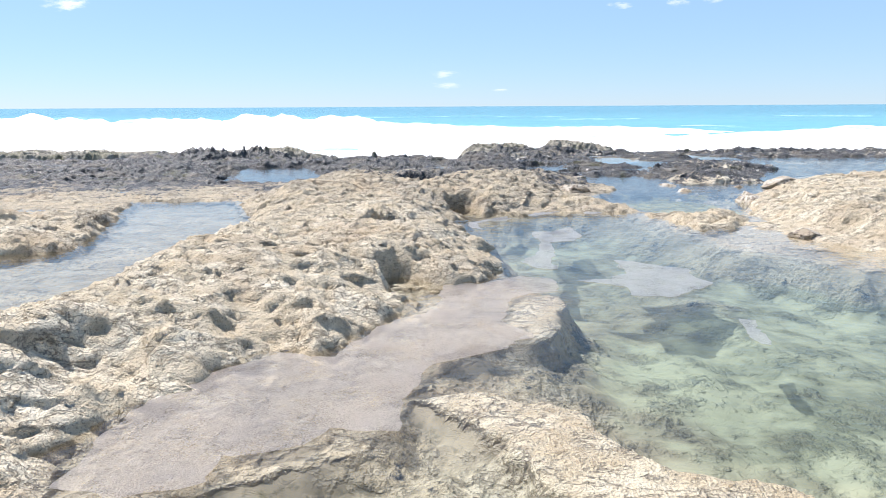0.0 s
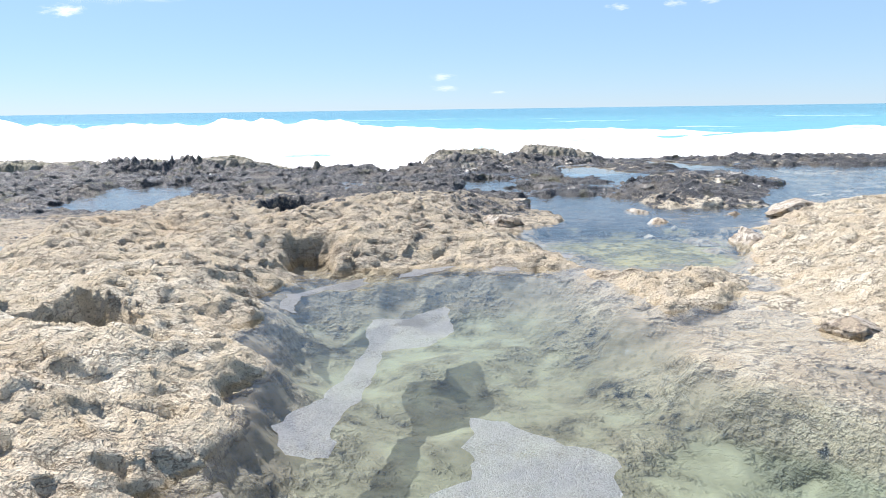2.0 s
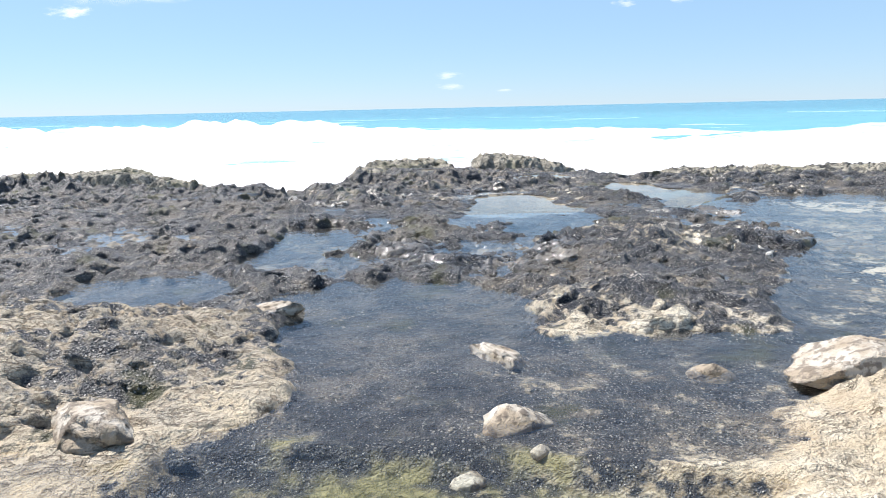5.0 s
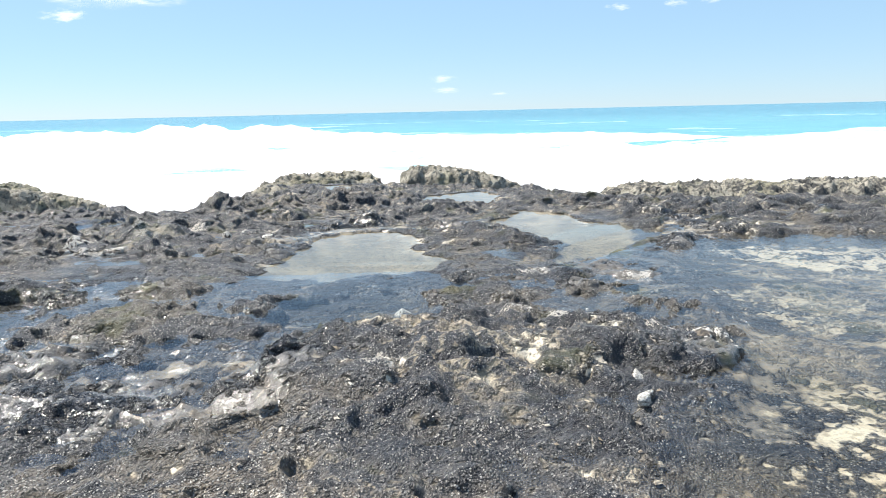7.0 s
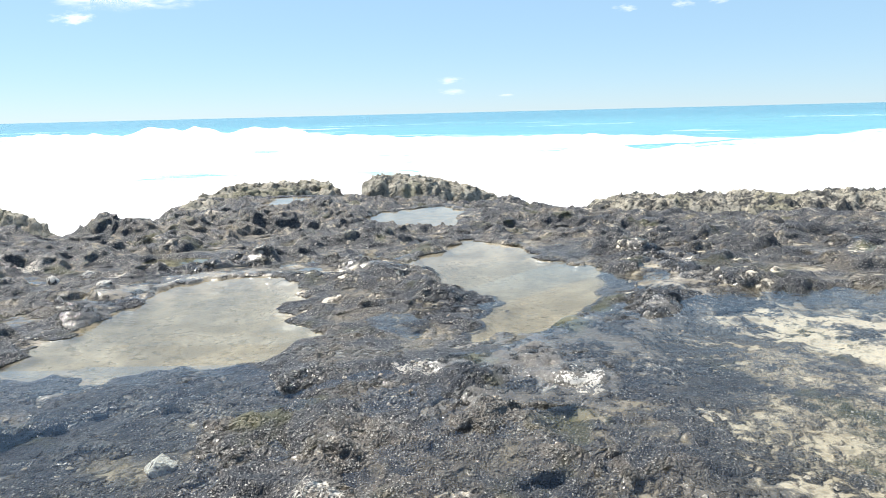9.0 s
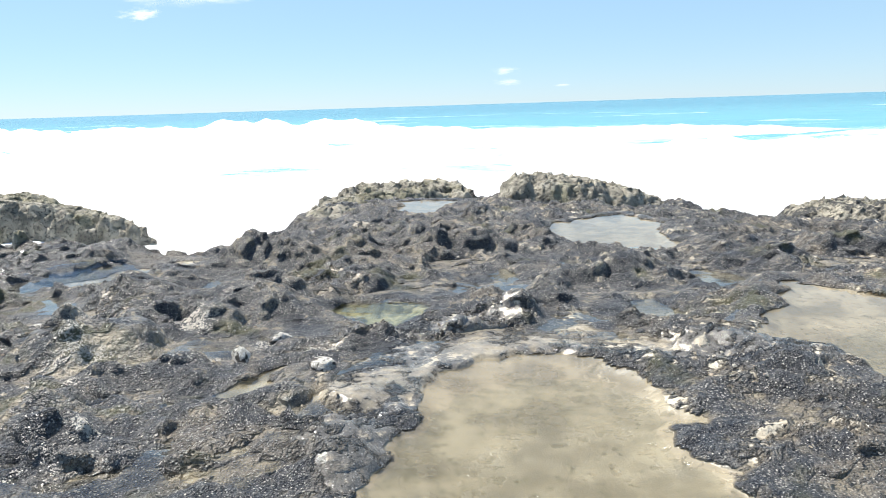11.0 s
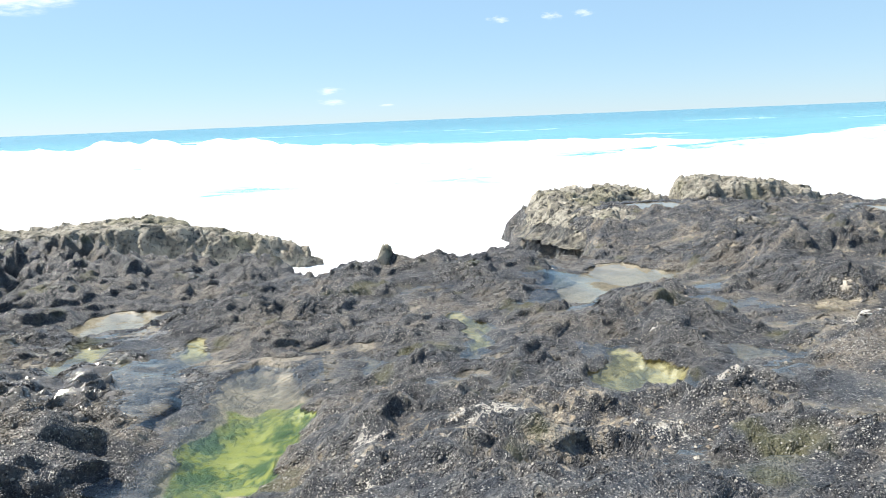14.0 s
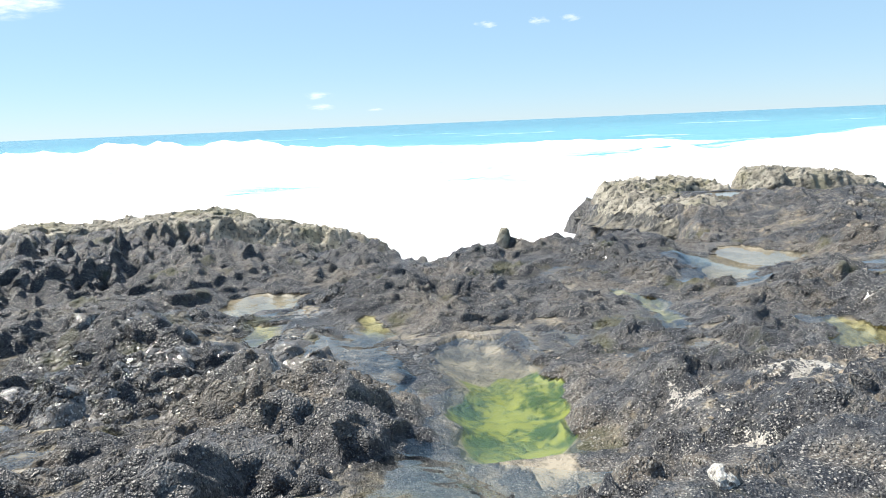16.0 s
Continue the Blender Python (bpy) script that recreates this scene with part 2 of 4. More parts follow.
def chalk_material():
    """Dark rock under a broken white chalky crust."""
    mat, nt = material("chalky crust")
    where = node(nt, "ShaderNodeNewGeometry").outputs["Position"]
    n_mid, n_fine, n_tiny = (grain(nt, where, s) for s in (7.0, 24.0, 90.0))
    rock = mixc(nt, step(nt, n_fine, 0.42, 0.60), rgb(0.07, 0.06, 0.05), rgb(0.24, 0.20, 0.15))
    crust = mixc(nt, step(nt, n_tiny, 0.40, 0.62), rgb(0.52, 0.48, 0.41), rgb(0.84, 0.82, 0.76))
    crusted = step(nt, calc(nt, "ADD", calc(nt, "MULTIPLY", n_mid, 0.6), calc(nt, "MULTIPLY", n_fine, 0.4)), 0.47, 0.53)
    height = calc(nt, "ADD", calc(nt, "MULTIPLY", n_fine, 0.04), calc(nt, "MULTIPLY", n_tiny, 0.018))
    bump = node(nt, "ShaderNodeBump", {"Height": height, "Distance": 1.0})
    bsdf = node(nt, "ShaderNodeBsdfPrincipled", {"Base Color": mixc(nt, crusted, rock, crust), "Roughness": 0.8, "Normal": bump.outputs[0]})
    out = node(nt, "ShaderNodeOutputMaterial")
    nt.links.new(bsdf.outputs[0], out.inputs[0])
    return mat


def crag_material():
    """Weathered grey limestone of the outcrops, pale at the top, dark where it is splashed, black in the lows of its
    fine grain.
    """
    mat, nt = material("crag rock")
    where = node(nt, "ShaderNodeNewGeometry").outputs["Position"]
    pale = node(nt, "ShaderNodeSeparateColor", {0: node(nt, "ShaderNodeVertexColor", layer_name="cover").outputs[0]}).outputs[0]
    n_big, n_mid, n_fine, n_tiny = (grain(nt, where, s, d) for s, d in ((0.8, 4), (3.0, 5), (12.0, 5), (50.0, 3)))
    light = mixc(nt, step(nt, n_mid, 0.38, 0.62), rgb(0.23, 0.21, 0.165), rgb(0.50, 0.455, 0.36))
    light = mixc(nt, calc(nt, "MULTIPLY", step(nt, n_big, 0.5, 0.65), 0.5), light, rgb(0.20, 0.19, 0.085))
    dark = mixc(nt, step(nt, n_mid, 0.40, 0.64), rgb(0.08, 0.08, 0.076), rgb(0.26, 0.235, 0.18))
    dark = mixc(nt, calc(nt, "MULTIPLY", step(nt, n_fine, 0.52, 0.64), 0.6), dark, rgb(0.28, 0.26, 0.21))
    edge = calc(nt, "ADD", pale, calc(nt, "MULTIPLY", calc(nt, "SUBTRACT", n_mid, 0.5), 1.2))
    edge = calc(nt, "ADD", edge, calc(nt, "MULTIPLY", calc(nt, "SUBTRACT", n_fine, 0.5), 0.9))
    colour = mixc(nt, step(nt, edge, 0.38, 0.62), dark, light)
    # near black where the fine grain is low, as sunk by the bump
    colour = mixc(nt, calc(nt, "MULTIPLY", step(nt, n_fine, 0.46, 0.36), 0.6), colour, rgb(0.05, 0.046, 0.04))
    bump = node(nt, "ShaderNodeBump", {"Height": calc(nt, "ADD", calc(nt, "MULTIPLY", n_fine, 0.11), calc(nt, "MULTIPLY", n_tiny, 0.035)), "Distance": 1.0})
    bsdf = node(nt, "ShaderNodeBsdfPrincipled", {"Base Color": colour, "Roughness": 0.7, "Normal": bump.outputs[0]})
    out = node(nt, "ShaderNodeOutputMaterial")
    nt.links.new(bsdf.outputs[0], out.inputs[0])
    return mat


def water_material(name, tint, ripple, deep=None):
    """Clear water: a mirror by Fresnel over a clear sheet, tinted by the depth that the mesh carries."""
    mat, nt = material(name)
    where = node(nt, "ShaderNodeNewGeometry").outputs["Position"]
    waves = calc(nt, "ADD", calc(nt, "MULTIPLY", grain(nt, where, 5.0, 2), 0.010 * ripple), calc(nt, "MULTIPLY", grain(nt, where, 16.0, 2), 0.0035 * ripple))
    bump = node(nt, "ShaderNodeBump", {"Height": waves, "Distance": 1.0, "Strength": 1.0})
    passing = rgb(*tint)
    if deep:
        depth = node(nt, "ShaderNodeSeparateColor", {0: node(nt, "ShaderNodeVertexColor", layer_name="depth").outputs[0]}).outputs[0]
        passing = mixc(nt, depth, rgb(*tint), rgb(*deep))
    clear = node(nt, "ShaderNodeBsdfTransparent", {0: passing})
    gloss = node(nt, "ShaderNodeBsdfGlossy", {"Color": rgb(1, 1, 1), "Roughness": 0.02, "Normal": bump.outputs[0]})
    fresnel = node(nt, "ShaderNodeFresnel", {"IOR": 1.333, "Normal": bump.outputs[0]})
    mixed = node(nt, "ShaderNodeMixShader", {0: fresnel.outputs[0], 1: clear.outputs[0], 2: gloss.outputs[0]})
    out = node(nt, "ShaderNodeOutputMaterial")
    nt.links.new(mixed.outputs[0], out.inputs[0])
    return mat


def sea_material():
    """Turquoise sea with white foam by the foam attribute."""
    mat, nt = material("sea")
    where = node(nt, "ShaderNodeNewGeometry").outputs["Position"]
    split = node(nt, "ShaderNodeSeparateColor", {0: node(nt, "ShaderNodeVertexColor", layer_name="cover").outputs[0]})
    foam, deep = split.outputs[0], split.outputs[1]
    drawn = node(nt, "ShaderNodeMapping", {"Vector": where, "Scale": (0.35, 1.0, 1.0)}).outputs[0]
    n_big, n_mid, n_fine = grain(nt, drawn, 0.10, 4), grain(nt, drawn, 0.5, 5), grain(nt, where, 2.5, 4)
    water = mixc(nt, deep, rgb(0.17, 0.45, 0.49), rgb(0.085, 0.28, 0.36))
    water = mixc(nt, calc(nt, "MULTIPLY", step(nt, n_big, 0.45, 0.62), 0.35), water, rgb(0.11, 0.34, 0.41))
    streak = calc(nt, "ADD", calc(nt, "MULTIPLY", calc(nt, "SUBTRACT", n_big, 0.5), 1.5), calc(nt, "MULTIPLY", calc(nt, "SUBTRACT", n_mid, 0.5), 1.2))
    streak = calc(nt, "MULTIPLY", streak, calc(nt, "ADD", 0.30, calc(nt, "MULTIPLY", step(nt, foam, 0.0, 0.25), 0.75)))
    froth = calc(nt, "ADD", calc(nt, "ADD", foam, streak), calc(nt, "MULTIPLY", calc(nt, "SUBTRACT", n_fine, 0.5), 0.35))
    is_foam = step(nt, froth, 0.20, 0.72)
    water = mixc(nt, calc(nt, "MULTIPLY", step(nt, froth, 0.06, 0.50), 0.75), water, rgb(0.31, 0.60, 0.645))
    colour = mixc(nt, is_foam, water, rgb(0.90, 0.91, 0.92))
    rough = calc(nt, "ADD", 0.22, calc(nt, "MULTIPLY", is_foam, 0.6))
    bump = node(nt, "ShaderNodeBump", {"Height": calc(nt, "ADD", calc(nt, "MULTIPLY", n_fine, 0.12), calc(nt, "MULTIPLY", n_mid, 0.35)), "Distance": 1.0, "Strength": 0.6})
    bsdf = node(nt, "ShaderNodeBsdfPrincipled", {"Base Color": colour, "Roughness": rough, "Normal": bump.outputs[0], "IOR": 1.33})
    bsdf.inputs["Specular IOR Level"].default_value = 0.3
    out = node(nt, "ShaderNodeOutputMaterial")
    nt.links.new(bsdf.outputs[0], out.inputs[0])
    return mat


def scum_material(name, solid, tint, cover):
    """Floating bubbly foam: opaque at the rim, a thin film inside."""
    mat, nt = material(name)
    where = node(nt, "ShaderNodeNewGeometry").outputs["Position"]
    bubbles = cells(nt, where, 150.0)
    n_mid = grain(nt, where, 4.0, 4)
    pick = node(nt, "ShaderNodeSeparateColor", {0: bubbles.outputs["Color"]})
    blow = calc(nt, "MULTIPLY", calc(nt, "SUBTRACT", pick.outputs[0], 0.5), 0.35)
    seep = step(nt, calc(nt, "ADD", calc(nt, "ADD", solid, blow), calc(nt, "MULTIPLY", calc(nt, "SUBTRACT", n_mid, 0.5), 1.1)), 0.0, 0.85)
    colour = mixc(nt, pick.outputs[1], rgb(*tint), rgb(*(0.78 * v for v in tint)))
    bump = node(nt, "ShaderNodeBump", {"Height": calc(nt, "MULTIPLY", bubbles.outputs["Distance"], -0.012), "Distance": 1.0})
    film = node(nt, "ShaderNodeBsdfPrincipled", {"Base Color": colour, "Roughness": 0.35, "Normal": bump.outputs[0]})
    clear = node(nt, "ShaderNodeBsdfTransparent")
    through_film = node(nt, "ShaderNodeBsdfTranslucent", {"Color": colour})
    lit = node(nt, "ShaderNodeMixShader", {0: 0.4, 1: film.outputs[0], 2: through_film.outputs[0]})
    mixed = node(nt, "ShaderNodeMixShader", {0: calc(nt, "MULTIPLY", seep, cover), 1: clear.outputs[0], 2: lit.outputs[0]})
    out = node(nt, "ShaderNodeOutputMaterial")
    nt.links.new(mixed.outputs[0], out.inputs[0])
    return mat


def cloud_material(name, thick):
    mat, nt = material(name)
    where = node(nt, "ShaderNodeTexCoord").outputs["Generated"]
    off = node(nt, "ShaderNodeVectorMath", {0: where, 1: (0.5, 0.5, 0.5)}, operation="SUBTRACT").outputs[0]
    seed = node(nt, "ShaderNodeObjectInfo").outputs["Random"]
    radial = calc(nt, "MULTIPLY", node(nt, "ShaderNodeVectorMath", {0: off}, operation="LENGTH").outputs["Value"], 2.0)
    puff = node(nt, "ShaderNodeTexNoise", {"Vector": where, "Scale": 4.0, "Detail": 7.0, "Roughness": 0.6, "W": calc(nt, "MULTIPLY", seed, 20.0)}, noise_dimensions="4D").outputs[0]
    body = calc(nt, "ADD", calc(nt, "SUBTRACT", 1.0, radial), calc(nt, "MULTIPLY", calc(nt, "SUBTRACT", puff, 0.5), 2.4))
    alpha = calc(nt, "MULTIPLY", calc(nt, "MULTIPLY", step(nt, body, 0.20, 1.25), thick), step(nt, radial, 1.0, 0.6))
    white = node(nt, "ShaderNodeEmission", {0: rgb(1.0, 0.98, 0.97), 1: 1.0})
    clear = node(nt, "ShaderNodeBsdfTransparent")
    mixed = node(nt, "ShaderNodeMixShader", {0: alpha, 1: clear.outputs[0], 2: white.outputs[0]})
    out = node(nt, "ShaderNodeOutputMaterial")
    nt.links.new(mixed.outputs[0], out.inputs[0])
    return mat


M_SHELF, M_STONE, M_CRAG, M_SEA, M_CLOUD = shelf_material(), stone_material(), crag_material(), sea_material(), cloud_material("cloud", 0.85)
M_CHALK = chalk_material()
M_WISP = cloud_material("thin cloud", 0.42)
M_LAGOON = water_material("lagoon water", (0.95, 0.96, 0.965), 0.9, (0.755, 0.83, 0.83))
M_POOL = water_material("still pool water", (0.92, 0.935, 0.93), 0.35)
M_SCUM = scum_material("foam scum", 0.7, (0.80, 0.82, 0.86), 0.66)
M_FILM = scum_material("thin foam film", 0.62, (0.93, 0.86, 0.82), 0.58)


# ---- relief ----
RNG = np.random.RandomState(7)
PERM = RNG.permutation(1024)
GRAD = RNG.uniform(0, 2 * math.pi, 1024)


def lattice(ix, iy):
    return PERM[(PERM[ix & 1023] + iy) & 1023]


def perlin(x, y):
    ix, iy = np.floor(x).astype(np.int64), np.floor(y).astype(np.int64)
    fx, fy = x - ix, y - iy
    u, v = fx * fx * fx * (fx * (fx * 6 - 15) + 10), fy * fy * fy * (fy * (fy * 6 - 15) + 10)

    def corner(dx, dy):
        a = GRAD[lattice(ix + dx, iy + dy)]
        return np.cos(a) * (fx - dx) + np.sin(a) * (fy - dy)
    low = corner(0, 0) * (1 - u) + corner(1, 0) * u
    high = corner(0, 1) * (1 - u) + corner(1, 1) * u
    return 1.5 * (low * (1 - v) + high * v)


def fbm(x, y, size, octaves=3, gain=0.5):
    total, amp = 0.0, 1.0
    for i in range(octaves):
        total = total + amp * perlin(x / size + 17.3 * i, y / size - 9.1 * i)
        amp, size = amp * gain, size * 0.5
    return total


def ridged(x, y, size, octaves=3, gain=0.55):
    total, amp = 0.0, 1.0
    for i in range(octaves):
        total = total + amp * (1 - 2 * np.abs(perlin(x / size + 31.7 * i, y / size + 5.9 * i)))
        amp, size = amp * gain, size * 0.5
    return total


def pits(x, y, size):
    """Distance to the nearest scattered point, in cells of that size, and that point's own random number."""
    gx, gy = x / size, y / size
    ix, iy = np.floor(gx).astype(np.int64), np.floor(gy).astype(np.int64)
    best, own = np.full(x.shape, 9.0), np.zeros(x.shape)
    for dx in (-1, 0, 1):
        for dy in (-1, 0, 1):
            h = lattice(ix + dx, iy + dy)
            px, py = ix + dx + (h % 32) / 32.0, iy + dy + (h // 32) / 32.0
            d = np.hypot(gx - px, gy - py)
            near = d < best
            best, own = np.where(near, d, best), np.where(near, (h * 7 % 101) / 101.0, own)
    return best, own


def ease(lo, hi, v):
    t = np.clip((v - lo) / (hi - lo), 0, 1)
    return t * t * (3 - 2 * t)


def outline_distance(x, y, outline):
    """Signed distance to a closed outline, negative inside."""
    d, inside = np.full(x.shape, 1e9), np.zeros(x.shape, bool)
    n = len(outline)
    for i in range(n):
        (ax, ay), (bx, by) = outline[i], outline[(i + 1) % n]
        ex, ey = bx - ax, by - ay
        t = np.clip(((x - ax) * ex + (y - ay) * ey) / (ex * ex + ey * ey + 1e-12), 0, 1)
        d = np.minimum(d, (x - ax - t * ex) ** 2 + (y - ay - t * ey) ** 2)
        if ay != by:
            inside ^= ((ay > y) != (by > y)) & (x < ex * (y - ay) / ey + ax)
    d = np.sqrt(d)
    return np.where(inside, -d, d)


def slope_base(x, y):
    """The shelf's mean level: flat inshore, falling gently to the sea and to the gully."""
    start = 22.5 + 2.0 * ease(6, 9, x)
    z = -0.047 * np.maximum(0, y - start) - 0.02 * np.maximum(0, y - 29)
    west = ease(-3.2, -4.2, x)
    z = z - 0.06 * np.clip(1 - x, 0, 6) * (ease(22.5, 26, y) * (1 - west) + ease(22, 24.6, y) * west)
    z = z - 0.13 * ease(1.5, 0.9, x) * ease(-5.5, -4, x) * ease(22.8, 23.8, y) * ease(29.5, 27.5, y)
    z = z - 0.25 * ease(2.2, 0.8, x) * ease(-1.5, 0, x) * ease(27.3, 29, y) * ease(33, 31, y)
    z = z + 0.17 * ease(2.2, 1.0, np.hypot(x - 2.8, (y - 33.6) * 0.8))
    return z - 0.085 * np.clip(x - 5.5, 0, 5) * ease(25, 31.5, y)


LAND, SUNKEN, POOLS = [], [], []


def land(low, rise, width, *outline):
    """Dry rock inshore: level at its edge, rise towards the middle, width of the bank."""
    LAND.append((list(outline), low, rise, width))


def sunken(depth, width, *outline):
    """Ground under the water inshore: its level and the width of its bank."""
    SUNKEN.append((list(outline), depth, width))


def pool(kind, depth, *outline):
    """A pool on the slope: what lies on its bed, and its depth."""
    POOLS.append((kind, depth, list(outline)))


MAIN_ROCK = [(-1.76, 5.36), (-1.81, 5.81), (-1.7, 6.2), (-1.46, 6.6), (-1.31, 7.1), (-0.91, 6.9), (-0.6, 7.6), (-0.2, 7.85), (-0.5, 8.15),
             (-0.25, 8.65), (0.27, 8.75), (0.5, 9.25), (0.36, 10.2), (0.45, 10.6), (-0.1, 11.1), (0.15, 11.3), (-0.05, 12.1), (0.15, 12.75), (0.75, 12.65),
             (1.1, 13.0), (1.85, 13.05), (2.45, 12.75), (2.43, 13.36), (2.12, 14.3), (1.5, 14.1), (1.5, 14.9), (2.1, 15.4), (2.75, 17.0), (-0.5, 17.6), (-3.07, 16.5),
             (-3.5, 13.7), (-2.82, 12.2), (-2.65, 11.3), (-2.87, 9.9), (-3.24, 9.6), (-3.24, 8.6), (-3.3, 7.8), (-3.5, 7.2), (-5.5, 6.5), (-5.5, 4.0), (-2.2, 3.5)]
land(0.04, 0.23, 0.60, *MAIN_ROCK)
land(0.05, 0.2, 0.15, (5.9, 15.7), (7.15, 16.5), (8.7, 16.7), (10.5, 15.5), (10, 11.5), (6, 9.6), (4.5, 10), (4.05, 10.5), (3.9, 11.4), (4.1, 12), (4.35, 12.5), (4.6, 13.3), (4.5, 13.6), (4.9, 14.4), (5.3, 14.5), (5.8, 14.9))
land(0.03, 0.09, 0.15, (2.9, 12.58), (3.22, 12.58), (3.59, 12.72), (3.97, 12.63), (3.94, 12.24), (3.79, 11.9), (3.56, 11.73), (3.0, 11.4), (2.95, 11.79))
land(0.04, 0.1, 0.15, (-8, 12.6), (-6, 12.7), (-4.95, 12.4), (-4.2, 10.4), (-5, 10), (-7, 10.1), (-9, 11))
land(0.016, 0.06, 0.4, (4.4, 17.2), (4.7, 18.0), (4.95, 19.2), (5.27, 19.9), (5.7, 20.4), (5.95, 20.85), (6.4, 20.7), (7.24, 20.5), (7.8, 20.05), (7.61, 19.45), (7.1, 19.1), (6.9, 18.6), (6.4, 17.9), (6.0, 17.0), (5.2, 16.6))
sunken(-0.42, 1.0, (0.2, 9.2), (0.6, 8.8), (0.85, 8.3), (0.8, 7.6), (0.5, 6.6), (0.9, 5.9), (3, 5.2), (7.5, 6.5), (5.8, 9.2), (4.4, 9.7), (3.1, 10.1), (2.7, 10.8), (2.6, 11.6), (2.3, 12.6), (0.7, 12.75), (0, 12.3), (0.1, 11.5), (0.45, 10.6))
sunken(-0.05, 0.25, (-1.74, 5.3), (-1.8, 5.85), (-1.4, 6.8), (-0.9, 7), (-0.3, 7.9), (0.1, 7.1), (-0.2, 6.6), (-0.45, 5.85), (-1.1, 5.5), (-1.5, 5.2))
sunken(-0.035, 0.15, (-0.8, 7.18), (-0.11, 7.18), (0.6, 7.4), (0.8, 7.9), (0.82, 8.5), (0.5, 8.95), (-0.25, 8.6))
sunken(-0.02, 0.14, (-0.35, 6.45), (0.07, 6.6), (0.44, 6.45), (0.75, 6), (0.85, 5.75), (1.3, 5.65), (2, 5.2), (2.2, 4.5), (0.6, 5.1), (0.3, 5.6), (-0.05, 6.2))
sunken(0.012, 0.4, (2.85, 10.5), (2.95, 10.85), (3.4, 11.35), (3.85, 11.75), (4.2, 12.1), (4.3, 11.6), (5.0, 10.6), (4.7, 9.7), (3.1, 10.2))
sunken(-0.14, 0.3, (2.2, 14.3), (2.6, 13.2), (3, 12.6), (4.1, 12.6), (4.5, 13.6), (5.2, 14.7), (4, 15.2), (2.6, 15.2))
sunken(-0.12, 0.25, (-3.78, 9.9), (-4.93, 12.66), (-5.3, 14.2), (-3.74, 14.2), (-2.8, 12.1), (-2.77, 11.45), (-2.98, 10.2), (-3.3, 8), (-4.6, 7.6), (-7.5, 8.5), (-7.5, 9.9), (-5, 9.9))
sunken(-0.06, 0.08, (-0.61, 8.4), (-0.71, 8.87), (-0.65, 9.12), (-0.43, 8.98), (-0.21, 8.69), (-0.23, 8.49), (-0.39, 8.4))
sunken(-0.10, 0.16, (-0.12, 12.7), (-0.1, 13.4), (0.2, 13.4), (0.3, 12.8))
sunken(0.02, 0.35, (-2.5, 6.5), (-2.3, 6.85), (-1.8, 6.7), (-1.45, 6.5), (-1.76, 6.3), (-2.1, 6.3))
sunken(-0.06, 0.08, (-1.05, 15.4), (-0.93, 16.15), (0.05, 16.1), (0.45, 15.6), (-0.02, 14.95), (-0.5, 14.9))
sunken(-0.07, 0.1, (0.37, 17.85), (0.39, 18.44), (1.67, 18.5), (2, 18), (1.52, 17.5), (0.91, 17.3))
sunken(-0.07, 0.1, (1.5, 19), (1.72, 19.8), (2.4, 19.75), (2.5, 18.6), (1.9, 18.6))
sunken(-0.02, 0.08, (-1.3, 10.7), (-1, 11.1), (-0.5, 10.9), (-0.45, 10.5), (-0.9, 10.4))
sunken(-0.06, 0.2, (-5, 17.2), (-5.4, 20.5), (-4, 21), (-3.2, 19), (-2.3, 18), (-3.4, 16.8))
sunken(-0.06, 0.1, (1.7, 20.3), (1.6, 21.1), (2.45, 21.2), (2.6, 20.4), (2.65, 19.5), (2.2, 19.2), (1.8, 19.6))
sunken(-0.08, 0.2, (2.4, 17.9), (3, 18.2), (3.9, 18.2), (4.5, 17.3), (4.4, 16.4), (3, 15.6), (2.7, 16.6))
sunken(-0.09, 0.4, (6.35, 17.2), (6.9, 18.2), (7.45, 18.9), (8.0, 20), (8.3, 22.5), (9, 23.6), (14, 23.2), (16, 19), (9.5, 17.2), (7, 16.9), (5.8, 15.8))
sunken(-0.12, 0.12, (4.5, 20.4), (4.5, 21), (5, 21.5), (5.6, 21.6), (5.8, 20.7), (5.5, 20.3), (5, 20.1))
sunken(-0.05, 0.3, (2.8, 15.3), (4.2, 15.1), (5.2, 14.9), (5.9, 15.9), (6.6, 16.5), (5.6, 16.7), (4.4, 16.6), (3.3, 16.2))
sunken(-0.05, 0.5, (2.7, 11.6), (2.9, 10.9), (3.2, 10.1), (3.7, 9.2), (5.5, 8.9), (5.9, 9.4), (4.45, 9.95), (4.0, 10.45), (3.85, 11.3), (3.2, 11.3))
LAG_BED = SUNKEN[17][0]
LAGOON = [(-14, 4.5), (-14, 16), (-9, 21), (-4, 22.0), (2, 22.0), (3.6, 21.75), (5.8, 21.85), (7.2, 22.0), (8.4, 23.2), (10, 24.1), (16, 24.0), (17, 16), (16, 2), (2, 0.5), (-6, 2.5)]
pool("sand", 0.05, (3.85, 22.2), (3.92, 22.7), (4.04, 23.1), (4.02, 23.3), (4.12, 23.66), (4.1, 24.0), (4.42, 24.5), (4.88, 24.75), (5.31, 24.6), (5.5, 24.2), (5.72, 24.05), (5.72, 23.75), (5.6, 23.6), (5.6, 23.2), (5.9, 22.9), (6.05, 22.65), (5.75, 22.1), (5.4, 21.9), (4.75, 21.85), (4.09, 21.87), (3.75, 21.95))
